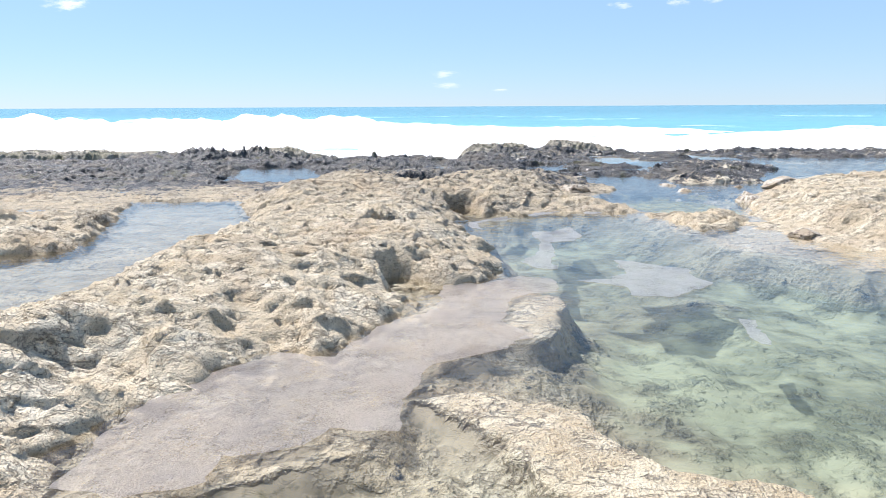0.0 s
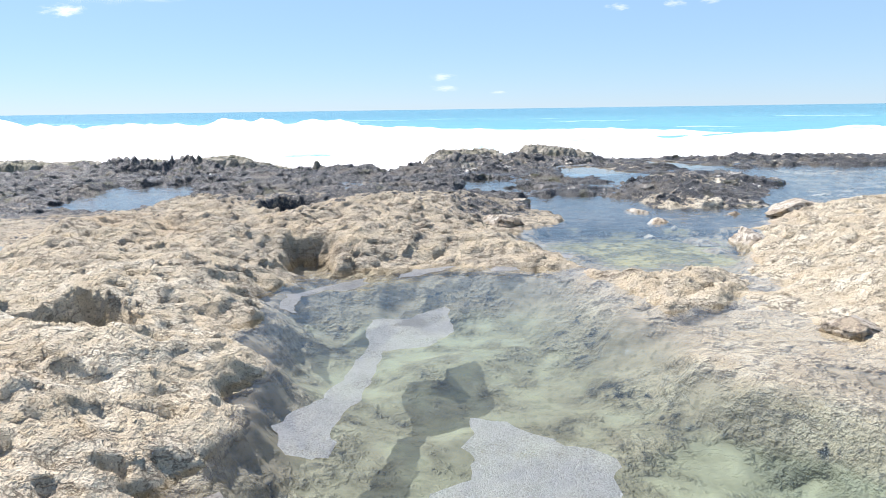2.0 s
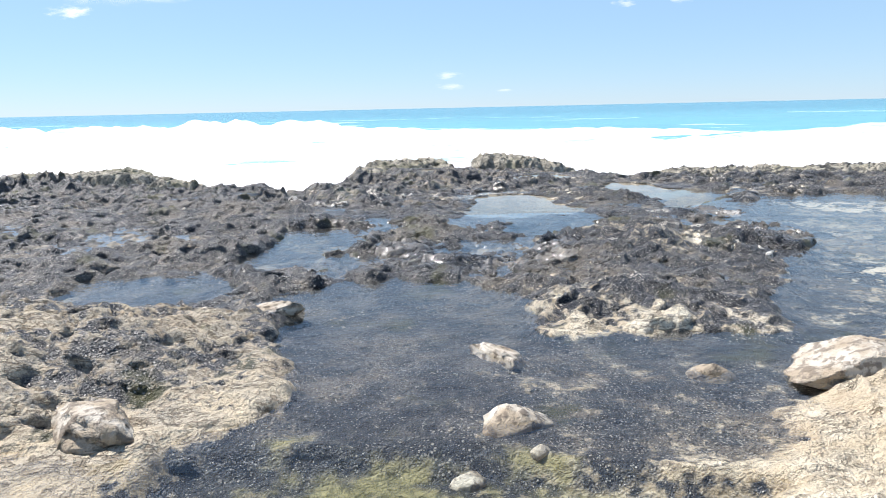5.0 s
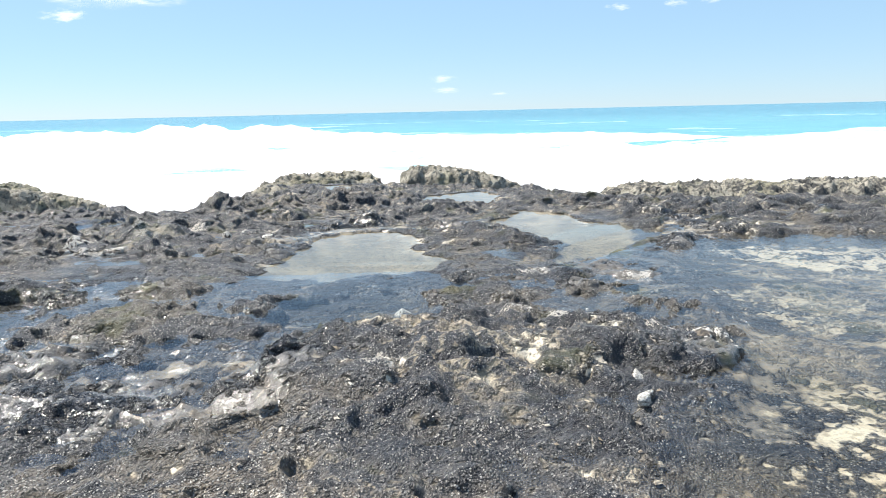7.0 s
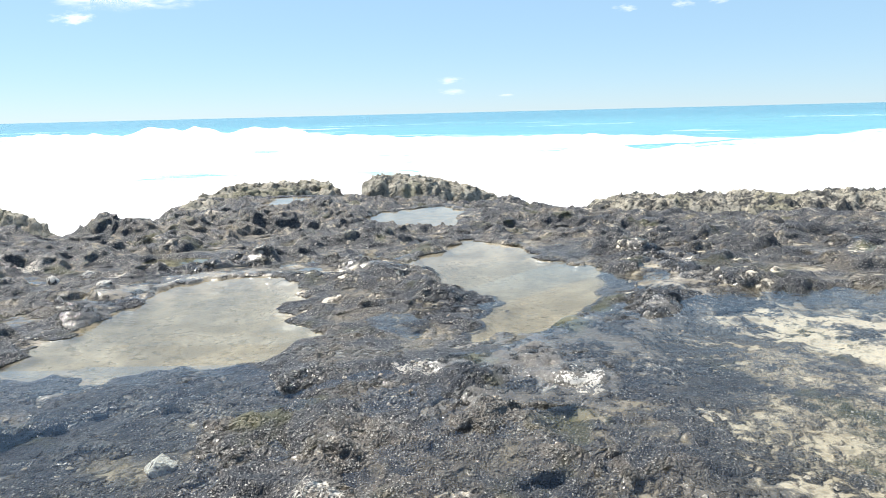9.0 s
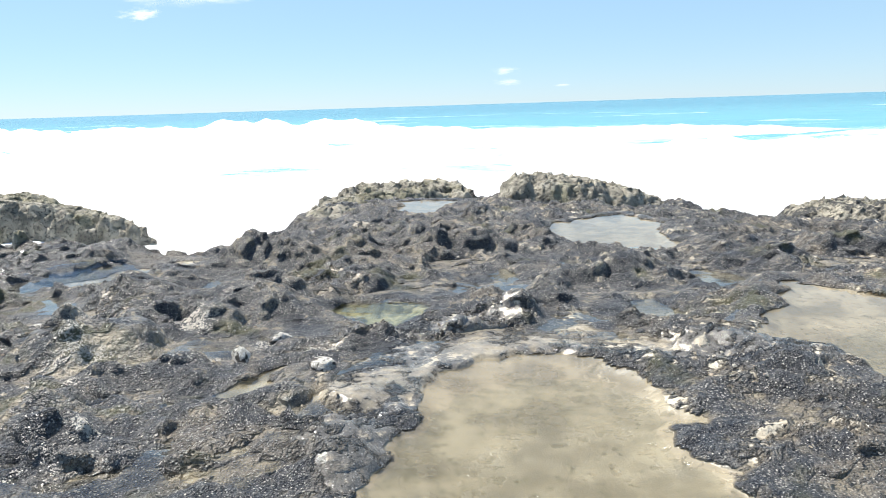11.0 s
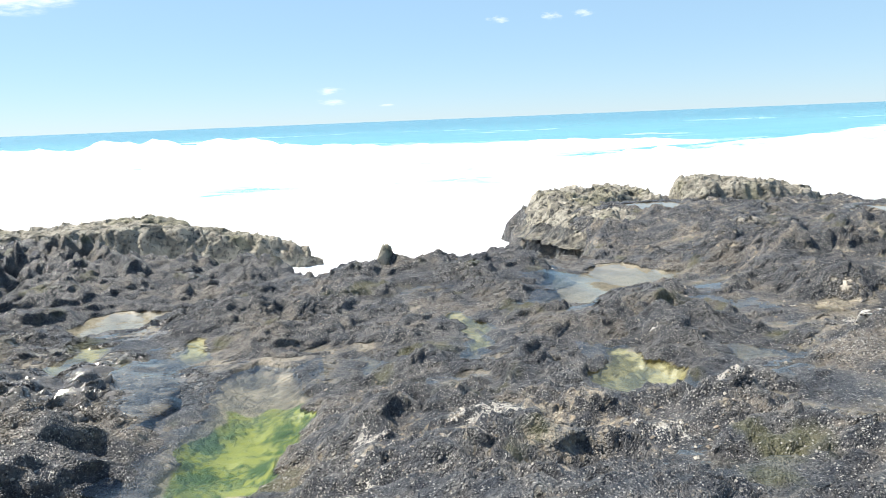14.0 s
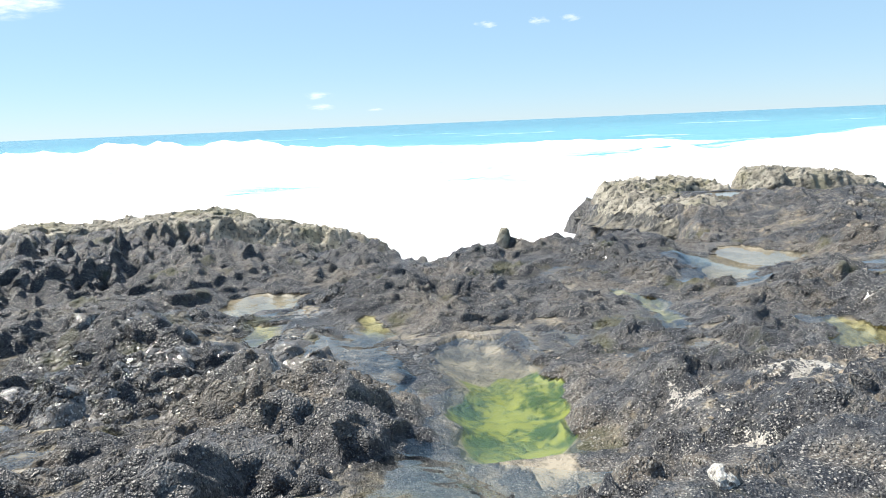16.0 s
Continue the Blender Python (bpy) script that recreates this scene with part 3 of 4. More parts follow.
pool("sand", 0.06, (6.24, 25.09), (6.6, 25.6), (7.1, 26.6), (7.6, 26.3), (7.88, 25.4), (8.4, 24.8), (8.5, 24.2), (8.2, 23.4), (7.6, 22.6), (7.1, 22.45), (6.95, 22.75), (7.2, 23.3), (7.3, 23.6), (6.96, 23.8), (6.72, 24.24), (6.57, 24.69))
pool("sand", 0.05, (2.2, 34.8), (2.7, 35.2), (3.4, 35.1), (3.7, 34.5), (3.4, 33.6), (3.15, 32.2), (2.7, 32.7), (2.35, 33.5))
pool("sand", 0.06, (4.77, 31.2), (5.44, 31.9), (6.6, 32.9), (7.2, 31.8), (7.05, 29.8), (6.5, 28.7), (6.1, 29.7), (5.7, 29.0), (5.43, 30.1))
pool("sand", 0.04, (4.33, 27.31), (4.44, 27.85), (4.82, 28.03), (4.9, 27.65), (4.61, 26.84))
pool("sand", 0.04, (5.1, 28.02), (5.43, 28.43), (5.61, 28.24), (5.41, 27.46))
pool("sand", 0.03, (5.5, 26.3), (6.0, 26.4), (6.23, 25.96), (6.1, 25.74), (5.65, 25.8))
pool("weed", 0.08, (3.1, 25.9), (3.2, 26.25), (3.57, 26.4), (4.02, 26.15), (4.12, 25.7), (3.95, 25.37), (3.5, 25.36))
pool("sand", 0.05, (2.62, 23.63), (2.75, 24.04), (2.98, 24.28), (3.09, 24.51), (3.39, 24.6), (3.32, 24.27), (3.14, 23.88), (2.98, 23.56), (2.75, 23.52))
pool("sand", 0.07, (-1.14, 28.71), (-0.7, 29.3), (-0.2, 29.9), (0.3, 30.0), (0.75, 29.15), (0.53, 28.7), (-0.02, 28.5), (-0.77, 27.95), (-1.4, 27.7), (-1.6, 28.15))
pool("yellow", 0.12, (-0.52, 23.06), (-0.62, 23.65), (-0.59, 24.14), (-0.41, 24.25), (-0.15, 24.44), (-0.07, 24.81), (0.08, 24.71), (0.25, 24.34), (0.35, 24.13), (0.45, 23.86), (0.41, 23.62), (0.41, 23.32), (0.18, 23.12), (-0.05, 22.9), (-0.4, 22.85))
pool("weed", 0.1, (-2.05, 25.22), (-1.99, 25.48), (-1.72, 25.7), (-1.72, 25.99), (-1.41, 25.95), (-1.17, 25.5), (-1.3, 25.08), (-1.45, 24.81), (-1.6, 24.88), (-1.9, 24.92))
pool("weed", 0.12, (-2.75, 26.3), (-2.72, 26.7), (-2.68, 27.1), (-2.72, 27.85), (-2.5, 27.88), (-2.3, 27.6), (-2.35, 27.15), (-2.48, 26.6), (-2.6, 26.2))
pool("lime", 0.12, (-4.91, 26.44), (-4.64, 26.68), (-4.16, 26.58), (-4.15, 25.98), (-4.02, 25.5), (-3.99, 25.06), (-4.06, 24.84), (-4.31, 24.47), (-4.39, 24.14), (-4.61, 23.84), (-4.82, 23.79), (-4.87, 24.14), (-5.04, 24.5), (-5.05, 24.84), (-4.93, 25.57))
pool("sand", 0.04, (-3.88, 26.74), (-3.6, 26.89), (-3.35, 26.64), (-3.46, 26.33), (-3.7, 26.2))
pool("sand", 0.06, (-7.07, 28.65), (-6.93, 29.21), (-6.51, 29.58), (-5.86, 29.3), (-6.02, 28.69), (-6.43, 28.42), (-6.8, 28.17))
pool("weed", 0.04, (-5.56, 27.97), (-5.15, 27.77), (-4.89, 27.42), (-4.96, 27.11), (-5.39, 26.84), (-5.44, 27.24))
pool("sand", 0.03, (-2.86, 28.46), (-2.31, 28.44), (-2.22, 28.15), (-2.68, 28.02))
pool("sand", 0.03, (-2.05, 26.46), (-1.72, 26.36), (-1.95, 26.1))
pool("sand", 0.03, (1.28, 27.4), (1.72, 27.5), (1.9, 27.1), (1.59, 26.55), (1.3, 26.8))
pool("sand", 0.03, (2.74, 25.1), (2.84, 25.5), (3.02, 25.25), (2.96, 24.9))
pool("sand", 0.03, (1.34, 24.15), (1.6, 24.02), (1.62, 23.86), (1.43, 23.78), (1.3, 23.95))
pool("sand", 0.03, (-0.75, 25.77), (-0.42, 25.78), (-0.38, 25.2), (-0.9, 25.16))
pool("sand", 0.03, (-8.08, 26.31), (-8, 26.7), (-7.72, 26.53), (-7.73, 26.13), (-7.8, 25.86))
pool("sand", 0.03, (-3.85, 23.09), (-3.65, 23.14), (-3.46, 23.07), (-3.66, 22.8), (-3.9, 22.91))
pool("weed", 0.04, (-6.77, 27.1), (-6.47, 27.82), (-6.03, 27.77), (-6.11, 27.22), (-6.24, 26.49))
pool("sand", 0.04, (6.6, 27.8), (7.04, 27.7), (7.14, 27.4), (6.69, 26.98), (6.41, 27.27))
SEA_EDGE = [(-70, 36), (-14, 36.2), (-10, 35.9), (-8, 35.0), (-6.6, 33.7), (-5.6, 32.9), (-4.7, 31.9), (-4.1, 30.7), (-3.2, 30.9), (-2.0, 30.7), (-0.8, 30.5),
            (0.2, 31.0), (0.5, 32.5), (0.4, 37.4), (2.0, 38.2), (5.0, 38.0), (8.0, 37.2), (9.0, 35.5), (9.6, 34.6), (11.0, 35.6), (14.0, 35.2), (18, 34.5), (30, 35), (70, 38), (70, -60), (-70, -60)]
SEA_LEVEL = -1.75
# Humps of rock: place, half width, height.
MOUNDS = [(0.64, 24.57, 0.34, 0.17), (1.73, 24.72, 0.55, 0.16), (-5.85, 24.85, 0.42, 0.1), (-7.4, 27.25, 0.7, 0.20), (-6.1, 29.75, 0.35, 0.14), (-6.5, 23.75, 0.4, 0.11), (3.85, 23.98, 0.25, 0.09), (3.34, 23.88, 0.28, 0.10),
          (-3.36, 24.26, 0.8, 0.10), (-5.8, 23.25, 0.35, 0.10), (-2.17, 26.08, 0.5, 0.10), (1.26, 26.7, 0.7, 0.14), (-0.88, 26, 0.5, 0.12), (2.2, 28.36, 0.9, 0.16), (3.96, 29.03, 0.9, 0.14), (-7.7, 30.65, 1.2, 0.14), (-9.9, 30.65, 1.5, 0.25), (5.5, 19.5, 0.9, 0.07), (-9.8, 33.4, 2.3, 0.30), (-7.5, 32.0, 1.5, 0.22), (-12.8, 33.4, 2.3, 0.24), (-5.2, 31.3, 0.6, 0.12)]
# Bare chalky crusts on the dark ground: place and half width.
BARE = [(0.61, 23.73, 0.2), (0.81, 23.4, 0.17), (1.25, 23.34, 0.17), (1.79, 23.24, 0.32), (1.62, 24.99, 0.25), (0.57, 25.22, 0.25), (2.73, 24.43, 0.12), (2.93, 24.9, 0.13), (1.93, 24.38, 0.3),
        (-0.88, 26.3, 0.2), (2.02, 23.95, 0.15), (1.31, 23.75, 0.2), (3.44, 24.73, 0.12), (2.6, 23.29, 0.15), (2.2, 25.26, 0.25), (0.48, 25.52, 0.2)]
BARE_2 = [(-3.71, 23.66, 0.2), (-3.78, 24.35, 0.2), (-2.97, 24.37, 0.3), (-2.07, 23.88, 0.2), (-1.16, 24.69, 0.2), (5.53, 20.95, 0.15), (6.41, 20.33, 0.2), (6.73, 20.2, 0.15), (7.39, 19.95, 0.2), (7.62, 19.73, 0.22),
          (8.23, 20.53, 0.25), (6.78, 21.86, 0.18), (7.73, 21.63, 0.2), (9.1, 22.83, 0.2), (6.8, 19.8, 0.12), (5.5, 19.3, 0.25), (5.2, 17.6, 0.35), (3.7, 16.9, 0.35), (2.6, 17.25, 0.3), (1.95, 17.1, 0.3)]
FACTOR = {"sand": 0, "weed": 1, "yellow": 2, "lime": 3}


def pool_level(outline):
    cx, cy = sum(p[0] for p in outline) / len(outline), sum(p[1] for p in outline) / len(outline)
    return float(slope_base(np.array(cx), np.array(cy))) - 0.03


def near_box(x, y, outline, margin):
    xs, ys = [p[0] for p in outline], [p[1] for p in outline]
    return (x > min(xs) - margin) & (x < max(xs) + margin) & (y > min(ys) - margin) & (y < max(ys) + margin)


def relief(x, y):
    """Height of the shelf and its cover: pale, sand, weed, bare, yellow, lime, mud, film, worn."""
    shape = x.shape
    x, y = x.ravel(), y.ravel()
    wx = x + 0.09 * perlin(x / 0.5, y / 0.5) + 0.04 * perlin(x / 0.17 + 5, y / 0.17)
    wy = y + 0.09 * perlin(x / 0.5 + 40, y / 0.5) + 0.04 * perlin(x / 0.17, y / 0.17 + 9)
    px_ = wx + 0.10 * perlin(x / 0.33 + 70, y / 0.33) + 0.015 * perlin(x / 0.09, y / 0.09 + 3)
    py_ = wy + 0.10 * perlin(x / 0.33, y / 0.33 + 90) + 0.015 * perlin(x / 0.09 + 6, y / 0.09)
    base = slope_base(x, y)
    wild = ease(15.5, 19.5, y + 0.8 * perlin(x / 2.5, y / 2.5))
    seaward = ease(21.5, 24.0, y)
    # mean level over the water inshore
    broad = fbm(x + 11, y - 4, 3.4, 2)
    level = (-0.20 + 0.16 * broad) * (1 - ease(9, 13, y)) + 0.02 * ease(11, 15, y) - (0.036 - 0.032 * ease(3.2, 1.4, x)) * ease(16, 19, y) * (1 - seaward) + 0.05 * seaward
    flat = ease(15.5, 18, y) * ease(27.5, 25, y) * ease(1.0, 4.5, x)
    calm = np.zeros(x.shape)
    lift = np.zeros(x.shape)
    for outline, depth, width in SUNKEN[:1]:
        box = near_box(x, y, outline, 1.2)
        m = ease(width * 0.5, -width * 0.5, outline_distance(wx[box], wy[box], outline))
        level[box] += (depth - level[box]) * m
        calm[box] = np.maximum(calm[box], m)
    for outline, low, rise, width in LAND:
        box = near_box(x, y, outline, 1.2)
        d = outline_distance(wx[box], wy[box], outline)
        m = ease(width * 0.5, -width * 0.5, d)
        level[box] += (low + rise * ease(0, -0.9, d) - level[box]) * m
        lift[box] = np.maximum(lift[box], m)
        calm[box] *= 1 - m
    for outline, depth, width in SUNKEN[1:]:
        box = near_box(x, y, outline, 1.2)
        m = ease(width * 0.5, -width * 0.5, outline_distance(wx[box], wy[box], outline))
        level[box] += (depth - level[box]) * m
        calm[box] = np.maximum(calm[box], 0.75 * m)
    # roughness of the rock
    steps = fbm(x + 20, y * 1.25, 1.3, 3) * 3.2
    steps = (np.floor(steps) + ease(0.30, 0.72, steps - np.floor(steps))) / 3.2
    ledges = fbm(x * 0.7 + 3, y * 1.3 - 8, 0.55, 3) * 2.6
    ledges = (np.floor(ledges) + ease(0.42, 0.58, ledges - np.floor(ledges))) / 2.6
    soft = fbm(x, y, 0.9, 2) * 0.03 + fbm(x * 0.8 + 3, y * 1.3, 0.30, 3) * 0.024 + (0.07 * steps + 0.05 * ledges) * (0.35 + 0.65 * lift)
    beds = 0.035 * np.abs(perlin(x / 1.6 + 0.3 * y, y / 0.33))
    d1, r1 = pits(wx * 0.62, wy * 1.2, 0.17)
    d2, r2 = pits(wx * 0.7 + 7, wy * 1.15, 0.075)
    holes = -0.065 * ease(0.42, 0.14, d1) * (r1 > 0.50) - 0.032 * ease(0.45, 0.15, d2) * (r2 > 0.35)
    lain = ridged(wx * 0.42 + 0.1 * wy, wy, 0.24, 3) - 0.7
    stone = soft + 1.2 * beds * lift + 0.012 * lain * (0.3 + 0.7 * lift) + holes * (0.15 + 0.65 * lift) + 0.016 * (ridged(wx, wy, 0.17, 2) - 0.6) * lift + 0.010 * ridged(x, y, 0.085, 2)
    big = fbm(x, y, 1.5, 2)
    along, across = 0.88 * x + 0.47 * y, -0.47 * x + 0.88 * y
    strata = ridged(along / 3.0, across, 0.36, 2) - 0.6
    slabs = fbm(along / 1.7 + 60, across, 1.0, 3) * 3.0
    slabs = (np.floor(slabs) + ease(0.30, 0.50, slabs - np.floor(slabs))) / 3.0
    west = ease(-4.8, -6.5, x) * seaward
    humps = ease(-0.22, 0.42, fbm(wx * 0.85 + 0.3 * wy + 31, wy * 1.1, 0.85, 3)) - 0.5
    blocks = fbm(wx + 77, wy, 0.42, 2) * 2.2
    blocks = (np.floor(blocks) + ease(0.36, 0.54, blocks - np.floor(blocks))) / 2.2
    crag = 0.045 * big + 0.10 * slabs + 0.10 * humps + 0.05 * blocks + (0.022 + 0.06 * west) * strata + 0.030 * (1 - 0.5 * west) * (ridged(wx, wy, 0.27, 3) - 0.6) * (1.8 * ease(25.8, 28.2, y) - 0.8) + 0.013 * (ridged(x, y, 0.10, 2) - 0.6) + 0.20 * holes
    crag += 0.026 * (ridged(x, y, 0.42, 3) - 0.7) * ease(27.5, 30.5, y)
    crag *= (0.80 + 0.52 * seaward - 0.32 * ease(26.5, 30, y)) * (1 - 0.2 * flat)
    low = -0.038 + 0.004 * flat
    silt = ease(0.014, -0.008, crag - low) * wild * (1 - ease(29, 30.5, y))
    crag = np.where(crag < low, low + 0.22 * (crag - low), crag)
    rough = stone * (1 - wild) + crag * wild
    z = base + level + rough * (1 - 0.72 * calm) + 0.09 * fbm(x, y, 0.95, 2) * calm * ease(-0.1, -0.36, level)
    z = z + 0.045 * (ridged(wx, wy, 0.32, 3) - 0.55) * ease(16.2, 17.0, y) * ease(22.0, 21.0, y) * (1 - calm)
    for px, py, r, tall in MOUNDS:
        box = (np.abs(x - px) < 1.6 * r) & (np.abs(y - py) < 1.6 * r)
        q = np.hypot(wx[box] - px, (wy[box] - py) * 1.2) / r + 0.16 * perlin(x[box] / 0.16, y[box] / 0.16)
        z[box] += tall * ease(1.15, 0.65, q) * (1 + 0.5 * perlin(x[box] / 0.3, y[box] / 0.3))
    # rim of the inshore water
    band = near_box(x, y, LAGOON, 1.5)
    d = outline_distance(wx[band], wy[band], LAGOON)
    z[band] = np.where((d > -0.3) & (d < 1.2), np.maximum(z[band], 0.018 - 0.05 * d + 0.3 * np.maximum(rough[band], 0) - 0.10 * ease(0.0, -0.3, d)), z[band])
    pond = base + 0.05 - 0.058 + 0.022 + 0.012 * perlin(x / 2.2 + 9, y / 2.2) - 0.05 * (1 - seaward)
    # pools on the slope
    beds_ = np.zeros((4, x.size))
    for kind, depth, outline in POOLS:
        box = near_box(x, y, outline, 1.1)
        d = outline_distance(px_[box], py_[box], outline)
        water = pool_level(outline)
        rim = water + 0.03 - 0.10 * np.clip(d / 0.4, 0, 2) ** 2
        shore = ease(0.55, 0.0, d) * 0.85
        pond[box] -= 0.045 * ease(0.40, 0.10, d)
        z[box] += (water + 0.03 + 0.5 * rough[box] - z[box]) * shore
        m = ease(0.06, -0.22, d)
        floor = water - depth * (0.55 + 0.45 * ease(-0.1, -0.45, d)) + 0.018 * fbm(x[box], y[box], 0.5, 3) + 0.10 * np.minimum(rough[box], 0.08) * (kind != "sand")
        high = np.where(d > -0.02, np.maximum(z[box], rim), z[box])
        z[box] = high * (1 - m) + floor * m
        below = ease(0.012, -0.006, z[box] - water)
        inner = ease(0.06, -0.08, d) if kind == "sand" else ease(0.02, -0.16, d + 0.10 * perlin(x[box] / 0.35, y[box] / 0.35))
        if kind == "lime":
            inner = inner * ease(24.40, 24.65, y[box]) * ease(25.95, 25.65, y[box] + 0.25 * perlin(x[box] / 0.3, y[box] / 0.3))
        if depth < 0.045:
            inner = inner * 0.6
        beds_[FACTOR[kind], box] = np.maximum(beds_[FACTOR[kind], box], inner * below)
        if kind != "sand":
            beds_[0, box] = np.maximum(beds_[0, box], 0.7 * ease(0.04, -0.10, d) * below)
    # the sea cliff
    far = y > 24
    d = outline_distance(x[far] + 0.35 * perlin(x[far] / 1.3, y[far] / 1.3) + 0.15 * perlin(x[far] / 0.35, y[far] / 0.35), y[far] + 0.3 * perlin(x[far] / 1.1 + 9, y[far] / 1.1), SEA_EDGE)
    z[far] = z[far] + 0.02 * np.exp(-((d + 0.5) / 0.45) ** 2) * (0.6 + ridged(x[far], y[far], 0.4, 2)) - 2.2 * ease(-0.25, 1.1, d) ** 0.8
    # cover
    pale = 1 - ease(12.2, 20.0, y + 1.6 * perlin(x / 1.3, y / 1.3) - 3.0 * ease(2, 5, x) * ease(16.5, 15.7, y) + 0.5 * ease(-2, -6, x))
    pale = pale * (0.80 + 0.20 * ease(-0.16, -0.02, z)) + 0.24 * ease(1.0, 0.2, np.hypot((x - 6.2) / 1.7, (y - 19.6) / 1.2)) + 0.44 * ease(2.2, 0, np.hypot(x + 2.9, (y - 24.2) * 1.6)) + 0.27 * ease(-3.0, 1.5, x) * seaward + 0.11 * ease(15, 17, y) * ease(22, 20, y) * ease(3, 5, x)
    sand = np.maximum(beds_[0], 0.52 * silt * (0.45 + 0.55 * ease(-0.25, 0.25, fbm(x + 50, y, 1.1, 3))))
    deep = near_box(x, y, SUNKEN[0][0], 0.5)
    sand[deep] = np.maximum(sand[deep], 0.75 * ease(-0.24, -0.42, z[deep]))
    sand = np.maximum(sand, 0.85 * ease(-0.01, -0.07, z) * (y < 15) * (0.75 + 0.4 * perlin(x / 0.6 + 4, y / 0.6)))
    lag = near_box(x, y, LAG_BED, 0.9)
    sand[lag] = np.maximum(sand[lag], 0.45 * ease(0.5, -0.7, outline_distance(wx[lag], wy[lag], LAG_BED)))
    sand = np.maximum(sand, 0.62 * ease(1.0, 0.3, np.hypot((x - 8.2) / 2.0, (y - 18.8) / 2.2) + 0.2 * perlin(x / 0.7, y / 0.7)) * (z < -0.01))
    weed = np.maximum(beds_[1], 0.66 * ease(2.3, 0.4, np.hypot(x - 3.6, (y - 14.2) * 1.2)) * (z < 0.01))
    weed = np.maximum(weed, 0.16 * ease(-0.12, -0.22, z) * (y < 15))
    weed = np.maximum(weed, 0.6 * ease(1.2, 0.3, np.hypot(x + 0.5, (y - 5.0))) * (z < -0.02))
    drowned = ease(0.0, -0.03, z) * ease(14.4, 15.2, y) * ease(2.0, 2.8, x) * ease(20, 18, y)
    pale, sand = pale * (1 - 0.72 * drowned), sand * (1 - 0.6 * drowned)
    bare = np.zeros(x.shape)
    for px, py, r in BARE + BARE_2:
        box = (np.abs(x - px) < 2 * r) & (np.abs(y - py) < 2 * r)
        bare[box] = np.maximum(bare[box], ease(1.25, 0.1, np.hypot(wx[box] - px, wy[box] - py) / r) * 0.72)
    bare *= z > base - 0.06
    pale = np.where(y < 13, pale * (0.8 + 0.2 * ease(-0.22, -0.05, z)), pale)
    mud = np.zeros(x.shape)
    mud[deep] = 0.92 * ease(-0.20, -0.38, z[deep]) * (0.45 + 0.55 * ease(0.8, 2.4, wx[deep] - 0.8 * np.maximum(0, y[deep] - 8.2) + 0.4 * perlin(x[deep] / 0.6, y[deep] / 0.6)))
    pale[lag] = np.maximum(pale[lag], 0.45 * ease(0.5, -0.7, outline_distance(wx[lag], wy[lag], LAG_BED)))
    film = (0.12 + 0.30 * flat + 0.45 * ease(2.6, 0.8, np.hypot(x + 7.0, (y - 26.5) * 0.8)) + 0.30 * ease(0.0, -0.5, fbm(x + 5, y + 70, 1.7, 2))) * wild
    worn = ease(8.5, 13.0, y + 1.2 * perlin(x / 1.1 + 3, y / 0.7)) * 0.62 * ease(6, 3, x)
    return [a.reshape(shape) for a in (z, pale, sand, weed, bare, beds_[2], beds_[3], mud, film, worn, pond)]


def sheet_mesh(name, gx, gy, z, shift=0.0, keep=None):
    """A grid mesh over the lines gx, gy with heights z, its points pushed sideways a little so that ledges overhang."""
    nx, ny = len(gx), len(gy)
    xx, yy = np.meshgrid(gx, gy)
    if np.any(shift):
        fine = (np.abs(xx) < 12) & (yy > 3) & (yy < 40)
        xx = xx + shift * fine * perlin(xx / 0.21 + 3, yy / 0.21 + z * 6)
        yy = yy - 1.3 * shift * fine * np.abs(perlin(xx / 0.25 + 60, yy / 0.25 + z * 6))
    co = np.stack([xx, yy, z], axis=-1).reshape(-1, 3).astype(np.float32)
    i = (np.arange(ny - 1)[:, None] * nx + np.arange(nx - 1)[None, :]).ravel()
    if keep is not None:
        i = i[keep[:-1, :-1].ravel()]
    quads = np.stack([i, i + 1, i + nx + 1, i + nx], axis=-1).astype(np.int32).ravel()
    me = bpy.data.meshes.new(name)
    me.vertices.add(len(co))
    me.vertices.foreach_set("co", co.ravel())
    me.loops.add(len(quads))
    me.loops.foreach_set("vertex_index", quads)
    me.polygons.add(len(i))
    me.polygons.foreach_set("loop_start", np.arange(0, len(quads), 4, dtype=np.int32))
    me.polygons.foreach_set("use_smooth", np.ones(len(i), bool))
    me.update(calc_edges=True)
    return me


def paint(me, name, r, g, b):
    layer = me.color_attributes.new(name, "FLOAT_COLOR", "POINT")
    layer.data.foreach_set("color", np.stack([r, g, b, np.ones(r.shape)], axis=-1).astype(np.float32).ravel())


def spread(start, first, growth, stop):
    out, d, v = [], first, start
    while abs(v) < stop:
        d *= growth
        v += d
        out.append(v)
    return out


# ---- ground ----
FINE = 0.026
core = list(np.arange(-9.5, 9.5, FINE))
grid_x = np.array(sorted([-v for v in spread(9.5, FINE, 1.035, 70)] + core + spread(9.5, FINE, 1.035, 70)))
back = [3.8 - v for v in spread(0.0, FINE, 1.06, 60)]
grid_y = np.array(sorted(back + list(np.arange(3.8, 30.5, FINE)) + list(np.arange(30.5, 40.0, 0.05))))
gxx, gyy = np.meshgrid(grid_x, grid_y)
g_z, g_pale, g_sand, g_weed, g_bare, g_yellow, g_lime, g_mud, g_film, g_worn, g_pond = relief(gxx, gyy)
shelf_mesh = sheet_mesh("rock_shelf", grid_x, grid_y, g_z, 0.05 * (1 - 0.9 * np.maximum(g_sand, np.maximum(g_yellow, g_lime))))
paint(shelf_mesh, "cover", g_pale.ravel(), g_sand.ravel(), g_weed.ravel())
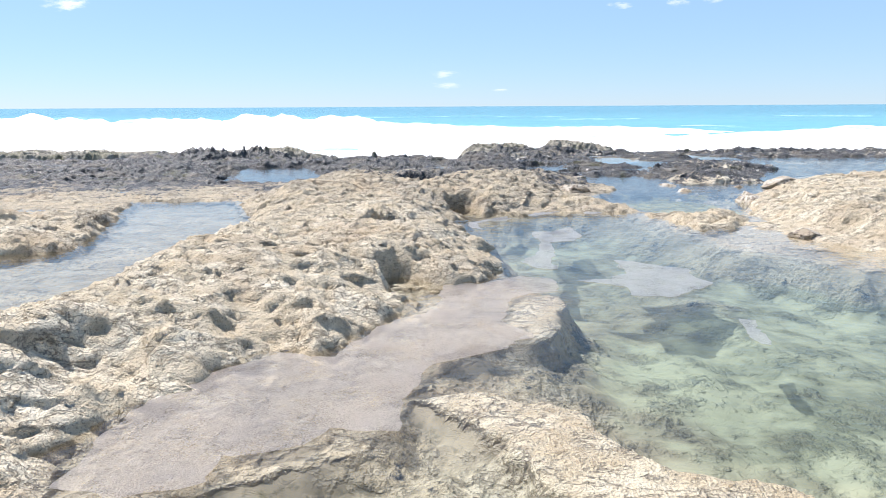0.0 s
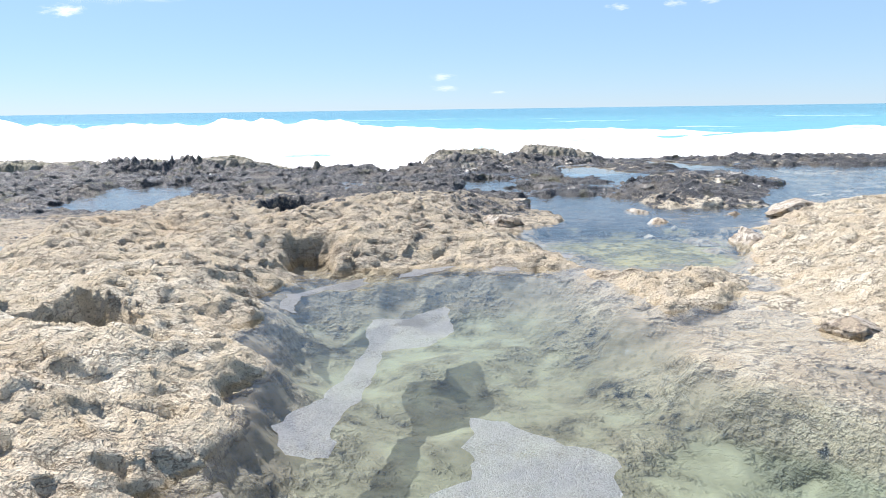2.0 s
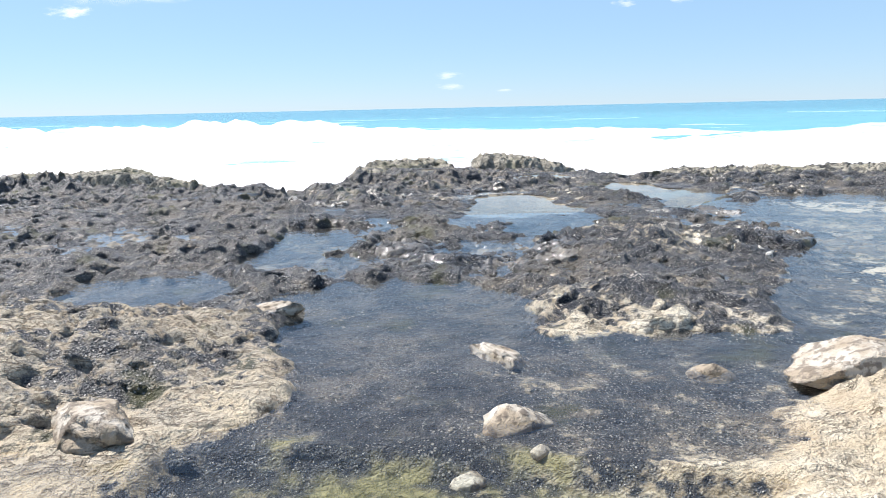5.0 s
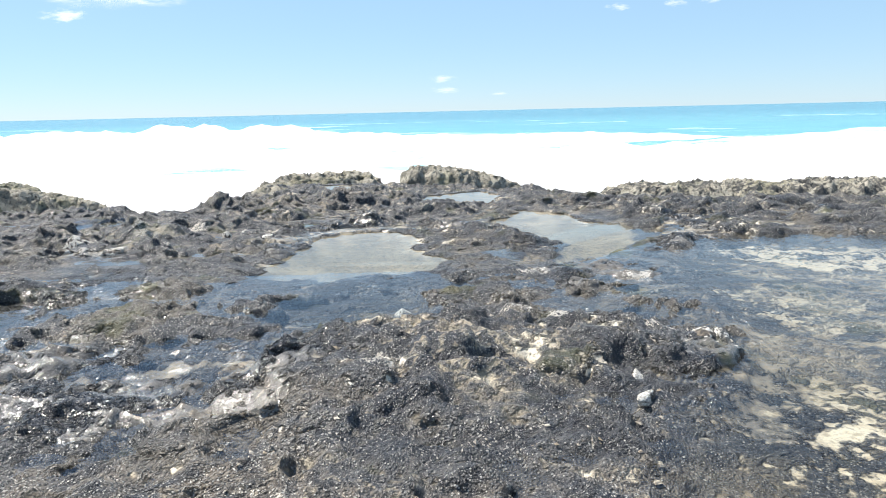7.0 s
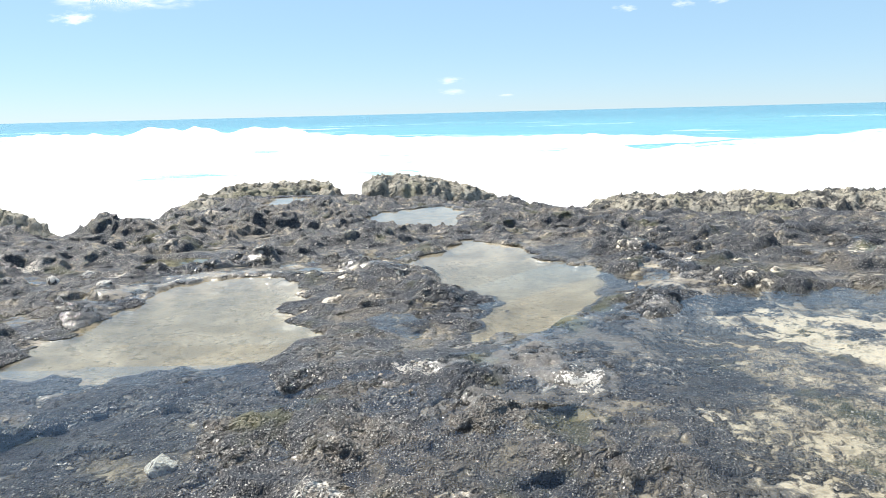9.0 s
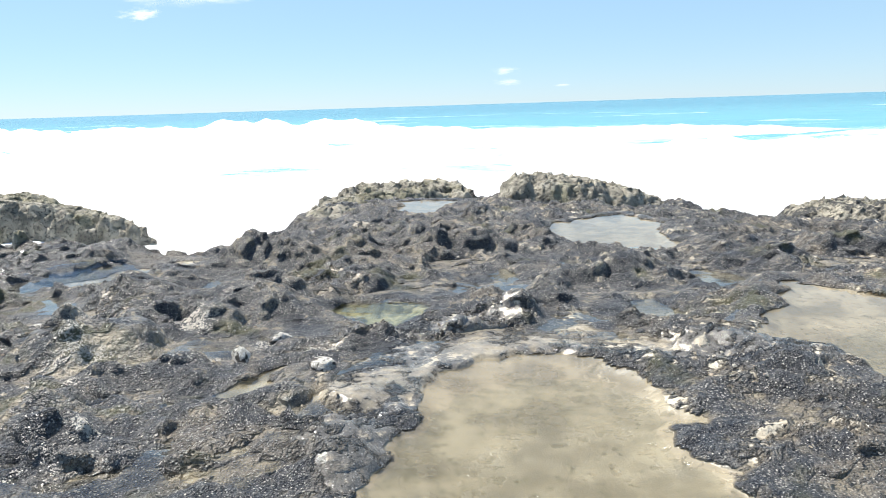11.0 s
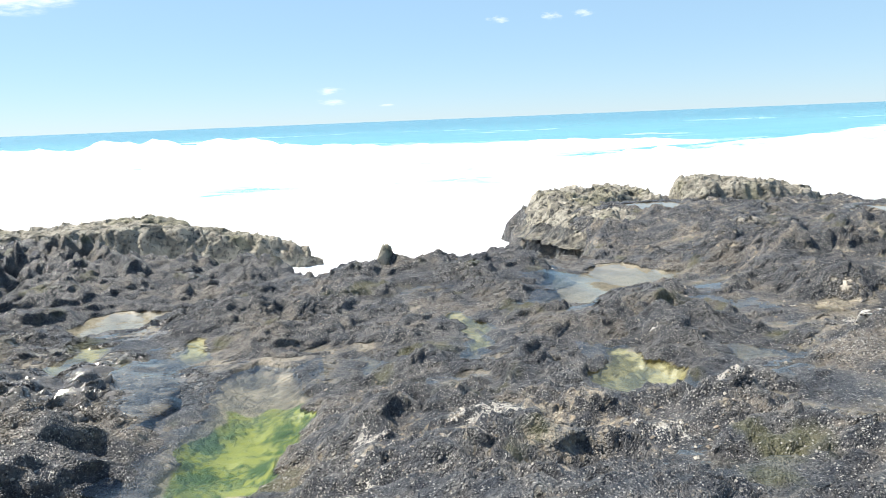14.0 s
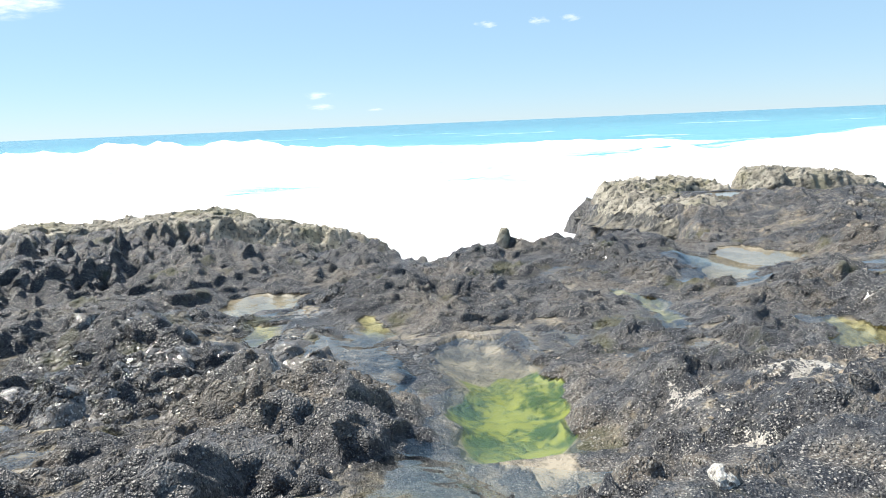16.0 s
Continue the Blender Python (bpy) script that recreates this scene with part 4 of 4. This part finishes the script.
paint(shelf_mesh, "extra", g_bare.ravel(), g_yellow.ravel(), g_lime.ravel())
paint(shelf_mesh, "more", g_mud.ravel(), g_film.ravel(), g_worn.ravel())
shelf_mesh.materials.append(M_SHELF)
shelf = tagged(new("ground", shelf_mesh), "pitted limestone reef shelf, pale inshore and dark with turf seaward", "rock shelf", kind="structure")


def ground_at(x, y):
    i = min(max(int(np.searchsorted(grid_x, x)), 0), len(grid_x) - 1)
    j = min(max(int(np.searchsorted(grid_y, y)), 0), len(grid_y) - 1)
    return float(g_z[j, i])


def flat_mesh(name, outline, z, grow=0.0, mat=None):
    """A flat sheet with that outline, moved outwards by grow."""
    bm = bmesh.new()
    n = len(outline)
    area = sum(outline[i][0] * outline[(i + 1) % n][1] - outline[(i + 1) % n][0] * outline[i][1] for i in range(n))
    side = 1 if area > 0 else -1
    ring = []
    for i in range(n):
        (ax, ay), (bx, by), (cx, cy) = outline[i - 1], outline[i], outline[(i + 1) % n]
        t = Vector((cx - ax, cy - ay)).normalized()
        ring.append(bm.verts.new((bx + side * t.y * grow, by - side * t.x * grow, z)))
    face = bm.faces.new(ring if side > 0 else ring[::-1])
    bmesh.ops.triangulate(bm, faces=[face])
    me = bpy.data.meshes.new(name)
    bm.to_mesh(me)
    bm.free()
    if mat:
        me.materials.append(mat)
    return me


# ---- water on the shelf ----
lag_x, lag_y = np.flatnonzero((grid_x > -15) & (grid_x < 18))[::2], np.flatnonzero((grid_y > 0) & (grid_y < 25))[::2]
lxx, lyy = np.meshgrid(grid_x[lag_x], grid_y[lag_y])
lag_mesh = sheet_mesh("water_lagoon", grid_x[lag_x], grid_y[lag_y], np.zeros(lxx.shape), 0.0, outline_distance(lxx, lyy, LAGOON) < 0.1)
lag_depth = np.clip(-g_z[lag_y][:, lag_x] / 0.42, 0, 1)
paint(lag_mesh, "depth", lag_depth.ravel(), lag_depth.ravel(), lag_depth.ravel())
lag_mesh.materials.append(M_LAGOON)
tagged(new("water_lagoon", lag_mesh), "clear shallow tidal water between the pale rocks", "tide pool", kind="structure")
BED_WORDS = {"sand": "still tide pool over a sandy bed", "weed": "still tide pool with green weed on its bed", "yellow": "tide pool full of yellow-green algae", "lime": "tide pool with lime-green algae and a sandy rim"}
for kind, depth, outline in POOLS:
    tagged(new("tide_pool", flat_mesh("tide_pool", outline, pool_level(outline), 0.16, M_POOL)), BED_WORDS[kind], "tide pool", "tide pools on the shelf")

# Thin water left standing in the hollows of the seaward slope.
some_x, some_y = (grid_x > -9.4) & (grid_x < 9.4), (grid_y > 21.8) & (grid_y < 29.6)
part_z, part_pond = g_z[some_y][:, some_x], g_pond[some_y][:, some_x]
lows = np.minimum(np.minimum(part_z[:-1, :-1], part_z[1:, 1:]), np.minimum(part_z[:-1, 1:], part_z[1:, :-1]))
wet = np.zeros(part_z.shape, bool)
wet[:-1, :-1] = lows < part_pond[:-1, :-1] + 0.004
pxx, pyy = np.meshgrid(grid_x[some_x], grid_y[some_y])
wet &= outline_distance(pxx, pyy, LAGOON) > 0.1
tagged(new("water_hollows", sheet_mesh("water_hollows", grid_x[some_x], grid_y[some_y], part_pond, 0.0, wet)), "thin clear water standing in the hollows of the dark rock", "tide pool", kind="structure").data.materials.append(M_POOL)

# ---- sea ----
sea_x = np.array(sorted([-v for v in spread(40, 0.7, 1.05, 4500)] + list(np.arange(-40, 40.01, 0.7)) + spread(40, 0.7, 1.05, 4500)))
sea_y = np.array(list(np.arange(27.0, 60.0, 0.5)) + list(np.arange(60.0, 130.0, 0.8)) + spread(130, 0.8, 1.06, 4800))
sxx, syy = np.meshgrid(sea_x, sea_y)
near = ease(260, 60, syy)
swell = 0.35 * perlin(sxx / 30, syy / 8) * near + 0.16 * fbm(sxx, syy, 3.0, 3) * ease(120, 40, syy)
BREAKERS = [(-22, 95, 17, 2.7, 5.0), (-72, 92, 36, 2.8, 6.0), (-34, 66, 30, 1.5, 5.0), (26, 62, 26, 1.1, 4.5), (70, 74, 40, 1.9, 6.0), (8, 92, 24, 0.9, 5.0)]
white = ease(105, 36, syy + 6 * perlin(sxx / 25, syy / 25)) * 1.0
white = np.maximum(white, 0.48 * ease(0.0, 0.6, fbm(sxx * 0.5 + 4, syy * 0.5, 26.0, 3)) * ease(300, 110, syy))
for bx, by, half, tall, thick in BREAKERS:
    line = by + 5 * perlin(sxx / 22 + by, np.zeros_like(sxx)) - syy
    along = np.exp(-((sxx - bx) / half) ** 4)
    swell = swell + along * tall * (0.72 + 0.30 * perlin(sxx / 7, syy / 40 + by) + 0.22 * perlin(sxx / 2.2, syy / 9 + by) + 0.12 * perlin(sxx / 1.1, syy / 3)) * np.exp(-(line / np.where(line > 0, thick, thick * 0.6)) ** 2)
    white = np.maximum(white, along * ease(-2.5, 0.5, line) * ease(26, 5, line))
sea_z = SEA_LEVEL + swell
sea_mesh = sheet_mesh("sea", sea_x, sea_y, sea_z)
paint(sea_mesh, "cover", white.ravel(), ease(40, 400, syy).ravel(), np.zeros(white.size))
sea_mesh.materials.append(M_SEA)
tagged(new("water_sea", sea_mesh), "turquoise sea with white surf breaking on the reef", "sea", kind="structure")


# ---- outcrops ----
def outcrop(name, outline, crest, pale, label, bank=0.55, jag=0.13, cell=0.045, sunk=0.30):
    """A craggy outcrop on the shelf: its top follows the crest, given as (x, height) pairs."""
    xs, ys = [p[0] for p in outline], [p[1] for p in outline]
    gx, gy = np.arange(min(xs) - 0.4, max(xs) + 0.4, cell), np.arange(min(ys) - 0.4, max(ys) + 0.4, cell)
    xx, yy = np.meshgrid(gx, gy)
    wx = xx + 0.16 * perlin(xx / 0.6, yy / 0.6) + 0.07 * perlin(xx / 0.2, yy / 0.2)
    wy = yy + 0.16 * perlin(xx / 0.6 + 30, yy / 0.6) + 0.07 * perlin(xx / 0.2 + 8, yy / 0.2)
    d = outline_distance(wx, wy, outline)
    foot = slope_base(xx, yy) - sunk
    top = np.interp(xx, [c[0] for c in crest], [c[1] for c in crest]) - jag * 0.62
    top = top + 0.10 * perlin(xx / 2.3 + 8, yy / 2.3) + 0.07 * perlin(xx / 0.9, yy / 0.9 + 4) + jag * (0.8 * ridged(xx, yy, 0.55, 3) + 0.35 * ridged(xx, yy, 0.16, 2)) + 0.06 * fbm(xx, yy, 1.6, 2)
    holes, own = pits(wx, wy, 0.42)
    top = top - 0.22 * ease(0.40, 0.15, holes) * (own > 0.6)
    z = foot + (np.maximum(top, foot + 0.05) - foot) * ease(0.08, -bank, d) ** 0.7
    me = sheet_mesh(name, gx, gy, z, 0.09, d < 0.14)
    paint(me, "cover", (pale * ease(-0.05, 0.28, z - foot - 0.1)).ravel(), np.zeros(z.size), np.zeros(z.size))
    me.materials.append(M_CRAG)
    return tagged(new(name, me), label, "rock outcrop", "outcrops along the sea edge")


outcrop("rock_outcrop", [(0.3, 32.6), (1.2, 31.9), (2.0, 32.2), (2.15, 33.2), (2.2, 35.2), (3.0, 35.6), (3.9, 35.2), (4.2, 35.8), (4.0, 37.4), (2.4, 38.0), (0.6, 37.4), (0.1, 35)],
        [(0.3, -0.60), (0.8, -0.40), (2.0, -0.40), (3.4, -0.34), (4.1, -0.46)], 0.72, "dark jagged horseshoe outcrop round a small pool at the sea edge", 0.7)
outcrop("rock_outcrop", [(4.3, 36.0), (4.6, 35.4), (5.6, 35.2), (7.0, 35.0), (8.2, 35.4), (8.6, 36.2), (7.6, 37.2), (5.0, 37.6), (4.4, 37.0)],
        [(4.4, -0.34), (4.75, -0.22), (5.6, -0.28), (6.6, -0.42), (7.5, -0.62), (8.5, -0.95)], 0.95, "pale olive weathered limestone outcrop at the sea edge", 0.4)
outcrop("rock_outcrop", [(9.8, 34.3), (10.8, 33.2), (13, 32.8), (17, 32.6), (22, 32.4), (26, 33), (26, 35.2), (18, 35), (11, 35.7), (10, 35.2)],
        [(9.8, -1.0), (11.4, -0.64), (14, -0.66), (17, -0.62), (26, -0.6)], 0.5, "long low dark ridge of rock with olive tops", 0.6)
outcrop("rock_outcrop", [(-34, 36.5), (-22, 36.5), (-14, 36.2), (-10, 36.0), (-8, 35.7), (-6.2, 36.0), (-4.6, 36.2), (-3.5, 36.5), (-5, 37.4), (-8, 38.2), (-14, 39), (-22, 39.5), (-34, 39)],
        [(-34, -0.95), (-22, -0.75), (-14, -0.75), (-11, -0.68), (-8.3, -0.56), (-7, -0.80), (-5.6, -1.08), (-4.3, -1.28), (-3.3, -1.45)], 0.95, "grey craggy headland falling to the surf", 0.6, jag=0.10, sunk=1.4)


# ---- loose rocks ----
def boulder(x, y, wide, high, mat, label, seed, name="boulder", long=1.0, turn=0.0):
    """A weathered stone set a little into the ground."""
    bm = bmesh.new()
    bmesh.ops.create_icosphere(bm, subdivisions=4 if wide > 0.14 else 3, radius=1.0)
    off = Vector((seed * 3.7, seed * 1.3, seed * 7.1))
    rng = random.Random(seed)
    cuts = [(Vector((rng.uniform(-1, 1), rng.uniform(-1, 1), rng.uniform(-0.2, 1))).normalized(), rng.uniform(0.5, 0.85)) for _ in range(8)]
    for v in bm.verts:
        n = v.co.normalized()
        r = 0.9 + 0.35 * noise.noise(n * 1.3 + off) + 0.28 * (1 - 2 * abs(noise.noise(n * 2.6 + off))) + 0.16 * (1 - 2 * abs(noise.noise(n * 6 + off))) + 0.09 * noise.noise(n * 14 + off)
        v.co = n * r
        for cut, far in cuts:
            over = v.co.dot(cut) - far - 0.05 * noise.noise(n * 4 + off)
            if over > 0:
                v.co -= cut * over * 0.9
        v.co.x, v.co.y, v.co.z = v.co.x * wide * long, v.co.y * wide, v.co.z * high
    for f in bm.faces:
        f.smooth = True
    me = bpy.data.meshes.new(name)
    bm.to_mesh(me)
    bm.free()
    me.color_attributes.new("cover", "FLOAT_COLOR", "POINT")
    me.materials.append(mat)
    ob = tagged(new(name, me), label, "rock")
    ob.matrix_world = pose(x, y, ground_at(x, y) + high * 0.12, 0, 0, turn)
    return ob


PALE_STONES = [(4.17, 16.28, 0.20, 0.10, 1.5), (4.17, 15.37, 0.17, 0.10, 1.6), (5.36, 15.94, 0.15, 0.10, 1.3), (4.45, 14.56, 0.20, 0.08, 1.5), (4.43, 14.13, 0.18, 0.07, 1.5), (4.25, 15.07, 0.06, 0.04, 1.3),
               (3.91, 14.98, 0.08, 0.05, 1.6), (6.15, 15.75, 0.36, 0.18, 1.4), (4.73, 13.92, 0.24, 0.22, 1.2), (2.05, 15.3, 0.30, 0.16, 1.4), (2.45, 17.2, 0.22, 0.12, 1.5), (1.94, 17.07, 0.20, 0.10, 1.6), (4.05, 10.95, 0.2, 0.1, 1.4)]
for k, (px, py, wide, high, long) in enumerate(PALE_STONES):
    boulder(px, py, wide * 0.72, high * 0.85, M_STONE, "pale weathered limestone rock standing in shallow water", 2 + k, long=long, turn=k * 47 % 60 - 30)
for k, (px, py, wide, high) in enumerate([(0.94, 23.72, 0.14, 0.09), (1.36, 23.44, 0.13, 0.07), (1.04, 24.27, 0.18, 0.13), (0.62, 25.55, 0.15, 0.10), (1.95, 23.3, 0.17, 0.07), (1.6, 23.35, 0.07, 0.04), (-4.28, 23.05, 0.06, 0.05), (2.93, 24.5, 0.09, 0.07), (3.03, 25.0, 0.09, 0.08), (3.5, 24.4, 0.09, 0.06), (7.61, 19.75, 0.12, 0.06), (7.0, 19.15, 0.09, 0.06), (6.98, 18.85, 0.06, 0.04), (5.55, 20.9, 0.09, 0.05)]):
    boulder(px, py, wide * 0.85, high, M_CHALK, "chalky white stone lying on dark rock", 51 + k, "stone", 1.3, k * 61 % 90)
stump = boulder(-3.2, 30.45, 0.13, 0.2, M_CRAG, "black rock stump at the sea edge", 77, "rock_stump")


# ---- floating foam ----
def foam_patch(outline, mat, label):
    pts = []
    n = len(outline)
    for i in range(n):
        a, b = Vector(outline[i]), Vector(outline[(i + 1) % n])
        cuts = max(1, int((b - a).length / 0.05))
        for k in range(cuts):
            q = a.lerp(b, k / cuts)
            pts.append((q.x + 0.06 * noise.noise((q.x * 6, q.y * 6, 1)) + 0.03 * noise.noise((q.x * 19, q.y * 19, 4)), q.y + 0.06 * noise.noise((q.x * 6, q.y * 6, 9)) + 0.03 * noise.noise((q.x * 19, q.y * 19, 7))))
    tagged(new("foam_patch", flat_mesh("foam_patch", pts, 0.006, 0.0, mat)), label, "sea foam", "foam patches on the tide pool")


foam_patch([(-1.74, 5.5), (-1.8, 5.95), (-1.72, 6.34), (-1.43, 6.84), (-1.2, 7.05), (-0.82, 7.0), (-0.73, 7.4), (-0.52, 7.75), (-0.2, 8.05), (-0.2, 8.54), (-0.14, 8.92), (0.1, 8.76), (0.5, 9.06), (0.8, 8.93), (0.78, 8.55), (0.57, 8.43),
            (0.35, 8.3), (0.26, 7.75), (0.42, 7.42), (0.24, 7.15), (0.0, 7.2), (-0.19, 7.04), (-0.29, 6.6), (-0.41, 6.25), (-0.38, 6.0), (-0.68, 6.03), (-0.9, 5.83), (-1.14, 5.75), (-1.15, 5.55), (-1.48, 5.44)], M_FILM, "wide thin film of grey foam along the rock")
foam_patch([(1.01, 8.89), (1.3, 8.94), (1.54, 9.18), (1.53, 9.69), (1.83, 9.52), (2.13, 9.3), (2.06, 8.98), (2.18, 8.8), (1.87, 8.5), (1.64, 8.32), (1.43, 8.37), (1.39, 8.66)], M_SCUM, "ragged raft of grey-white bubbles on the pool")
foam_patch([(0.87, 11.12), (0.89, 11.28), (1.13, 11.31), (1.05, 11.12), (1.24, 11.11), (1.31, 11.19), (1.21, 11.4), (1.41, 11.62), (1.45, 11.04), (1.36, 10.77), (1.02, 10.62), (1.01, 10.2), (0.9, 9.63), (0.92, 9.3), (0.72, 9.34), (0.6, 9.64), (0.8, 10.1), (0.92, 10.6)], M_SCUM, "ragged raft of grey-white bubbles on the pool")
foam_patch([(0.12, 11.65), (0.11, 11.96), (0.33, 12.19), (0.68, 12.52), (0.7, 12.25), (0.5, 12.13), (0.22, 11.96), (0.28, 11.46)], M_SCUM, "strip of bubbles along the rock edge")
foam_patch([(1.96, 7.78), (2.09, 7.71), (1.98, 7.23), (1.9, 7.23), (1.88, 7.45)], M_SCUM, "small raft of grey-white bubbles on the pool")
foam_patch([(0.38, 12.09), (0.5, 12.34), (0.68, 12.51), (0.73, 12.3), (0.54, 12.09)], M_SCUM, "strip of bubbles along the rock edge")
foam_patch([(1.79, 12.72), (1.86, 12.95), (2.0, 12.95), (2.07, 12.75), (1.92, 12.68)], M_SCUM, "small raft of grey-white bubbles on the pool")
foam_patch([(2.47, 13.26), (2.58, 13.43), (2.72, 13.4), (2.61, 13.24)], M_SCUM, "small raft of grey-white bubbles on the pool")
foam_patch([(0.95, 12.5), (1.08, 12.8), (1.52, 12.95), (1.33, 12.75), (1.16, 12.6)], M_SCUM, "strip of bubbles along the rock edge")

# ---- clouds ----
CLOUDS = [(-1850, 695, 560, 170), (-1620, 690, 420, 140), (-2150, 570, 190, 60), (-30, 178, 110, 34), (-20, 118, 120, 28), (1260, 560, 95, 38), (1460, 575, 90, 34), (950, 545, 100, 30), (280, 92, 70, 14)]
for cx, cz, wide, high in CLOUDS:
    bm = bmesh.new()
    bmesh.ops.create_grid(bm, x_segments=1, y_segments=1, size=1.0)
    bmesh.ops.transform(bm, matrix=Matrix.Rotation(radians(90), 4, "X") @ Matrix.Diagonal((wide, high, 1, 1)), verts=bm.verts)
    me = bpy.data.meshes.new("cloud")
    bm.to_mesh(me)
    bm.free()
    me.materials.append(M_CLOUD if wide > 150 else M_WISP)
    ob = tagged(new("cloud", me), "small white cumulus cloud over the horizon", "cloud", "clouds", kind="structure")
    ob.location = (cx, 4000, cz)


# ---- grit ----
def grit(name, count, area, small, large, flat, keep, mat, label, seed):
    """Small chips strewn over the shelf, in one mesh."""
    rng = np.random.RandomState(seed)
    x0, x1, y0, y1 = area
    px, py = rng.uniform(x0, x1, count), rng.uniform(y0, y1, count)
    ok = keep(px, py, rng.rand(count))
    px, py = px[ok], py[ok]
    n = len(px)
    ix, iy = np.clip(np.searchsorted(grid_x, px), 0, len(grid_x) - 1), np.clip(np.searchsorted(grid_y, py), 0, len(grid_y) - 1)
    pz = g_z[iy, ix]
    size = small + (large - small) * rng.rand(n) ** 3
    shape = np.array([(1, 0, 0), (0, 1, 0), (-1, 0, 0), (0, -1, 0), (0, 0, 1), (0, 0, -1)], float)
    tri = np.array([(0, 1, 4), (1, 2, 4), (2, 3, 4), (3, 0, 4), (1, 0, 5), (2, 1, 5), (3, 2, 5), (0, 3, 5)])
    co = shape[None] * (size[:, None, None] * (0.6 + 0.7 * rng.rand(n, 6)[:, :, None]))
    a = rng.uniform(0, 6.28, n)
    cx, cy = co[:, :, 0] * np.cos(a)[:, None] - co[:, :, 1] * np.sin(a)[:, None], co[:, :, 0] * np.sin(a)[:, None] + co[:, :, 1] * np.cos(a)[:, None]
    tilt = rng.uniform(-0.5, 0.5, (n, 1))
    co = np.stack([cx + px[:, None], cy + py[:, None], co[:, :, 2] * flat + tilt * cx + pz[:, None] + 0.2 * size[:, None]], axis=-1).reshape(-1, 3)
    faces = (tri[None] + 6 * np.arange(n)[:, None, None]).reshape(-1, 3)
    me = bpy.data.meshes.new(name)
    me.from_pydata(co.tolist(), [], faces.tolist())
    me.color_attributes.new("cover", "FLOAT_COLOR", "POINT")
    me.materials.append(mat)
    return tagged(new(name, me), label, "grit", kind="stuff")


def patchy(size, low, high):
    def keep(x, y, r):
        dry = np.ones(x.shape, bool)
        for kind, depth, outline in POOLS:
            dry &= outline_distance(x, y, outline) > 0.05
        return dry & (r < ease(low, high, fbm(x, y, size, 2)))
    return keep


grit("shell_grit", 30000, (-9, 9.5, 17, 30), 0.005, 0.022, 0.6, patchy(0.9, -0.1, 0.9), M_STONE, "white shells and chips strewn over the dark rock", 3)
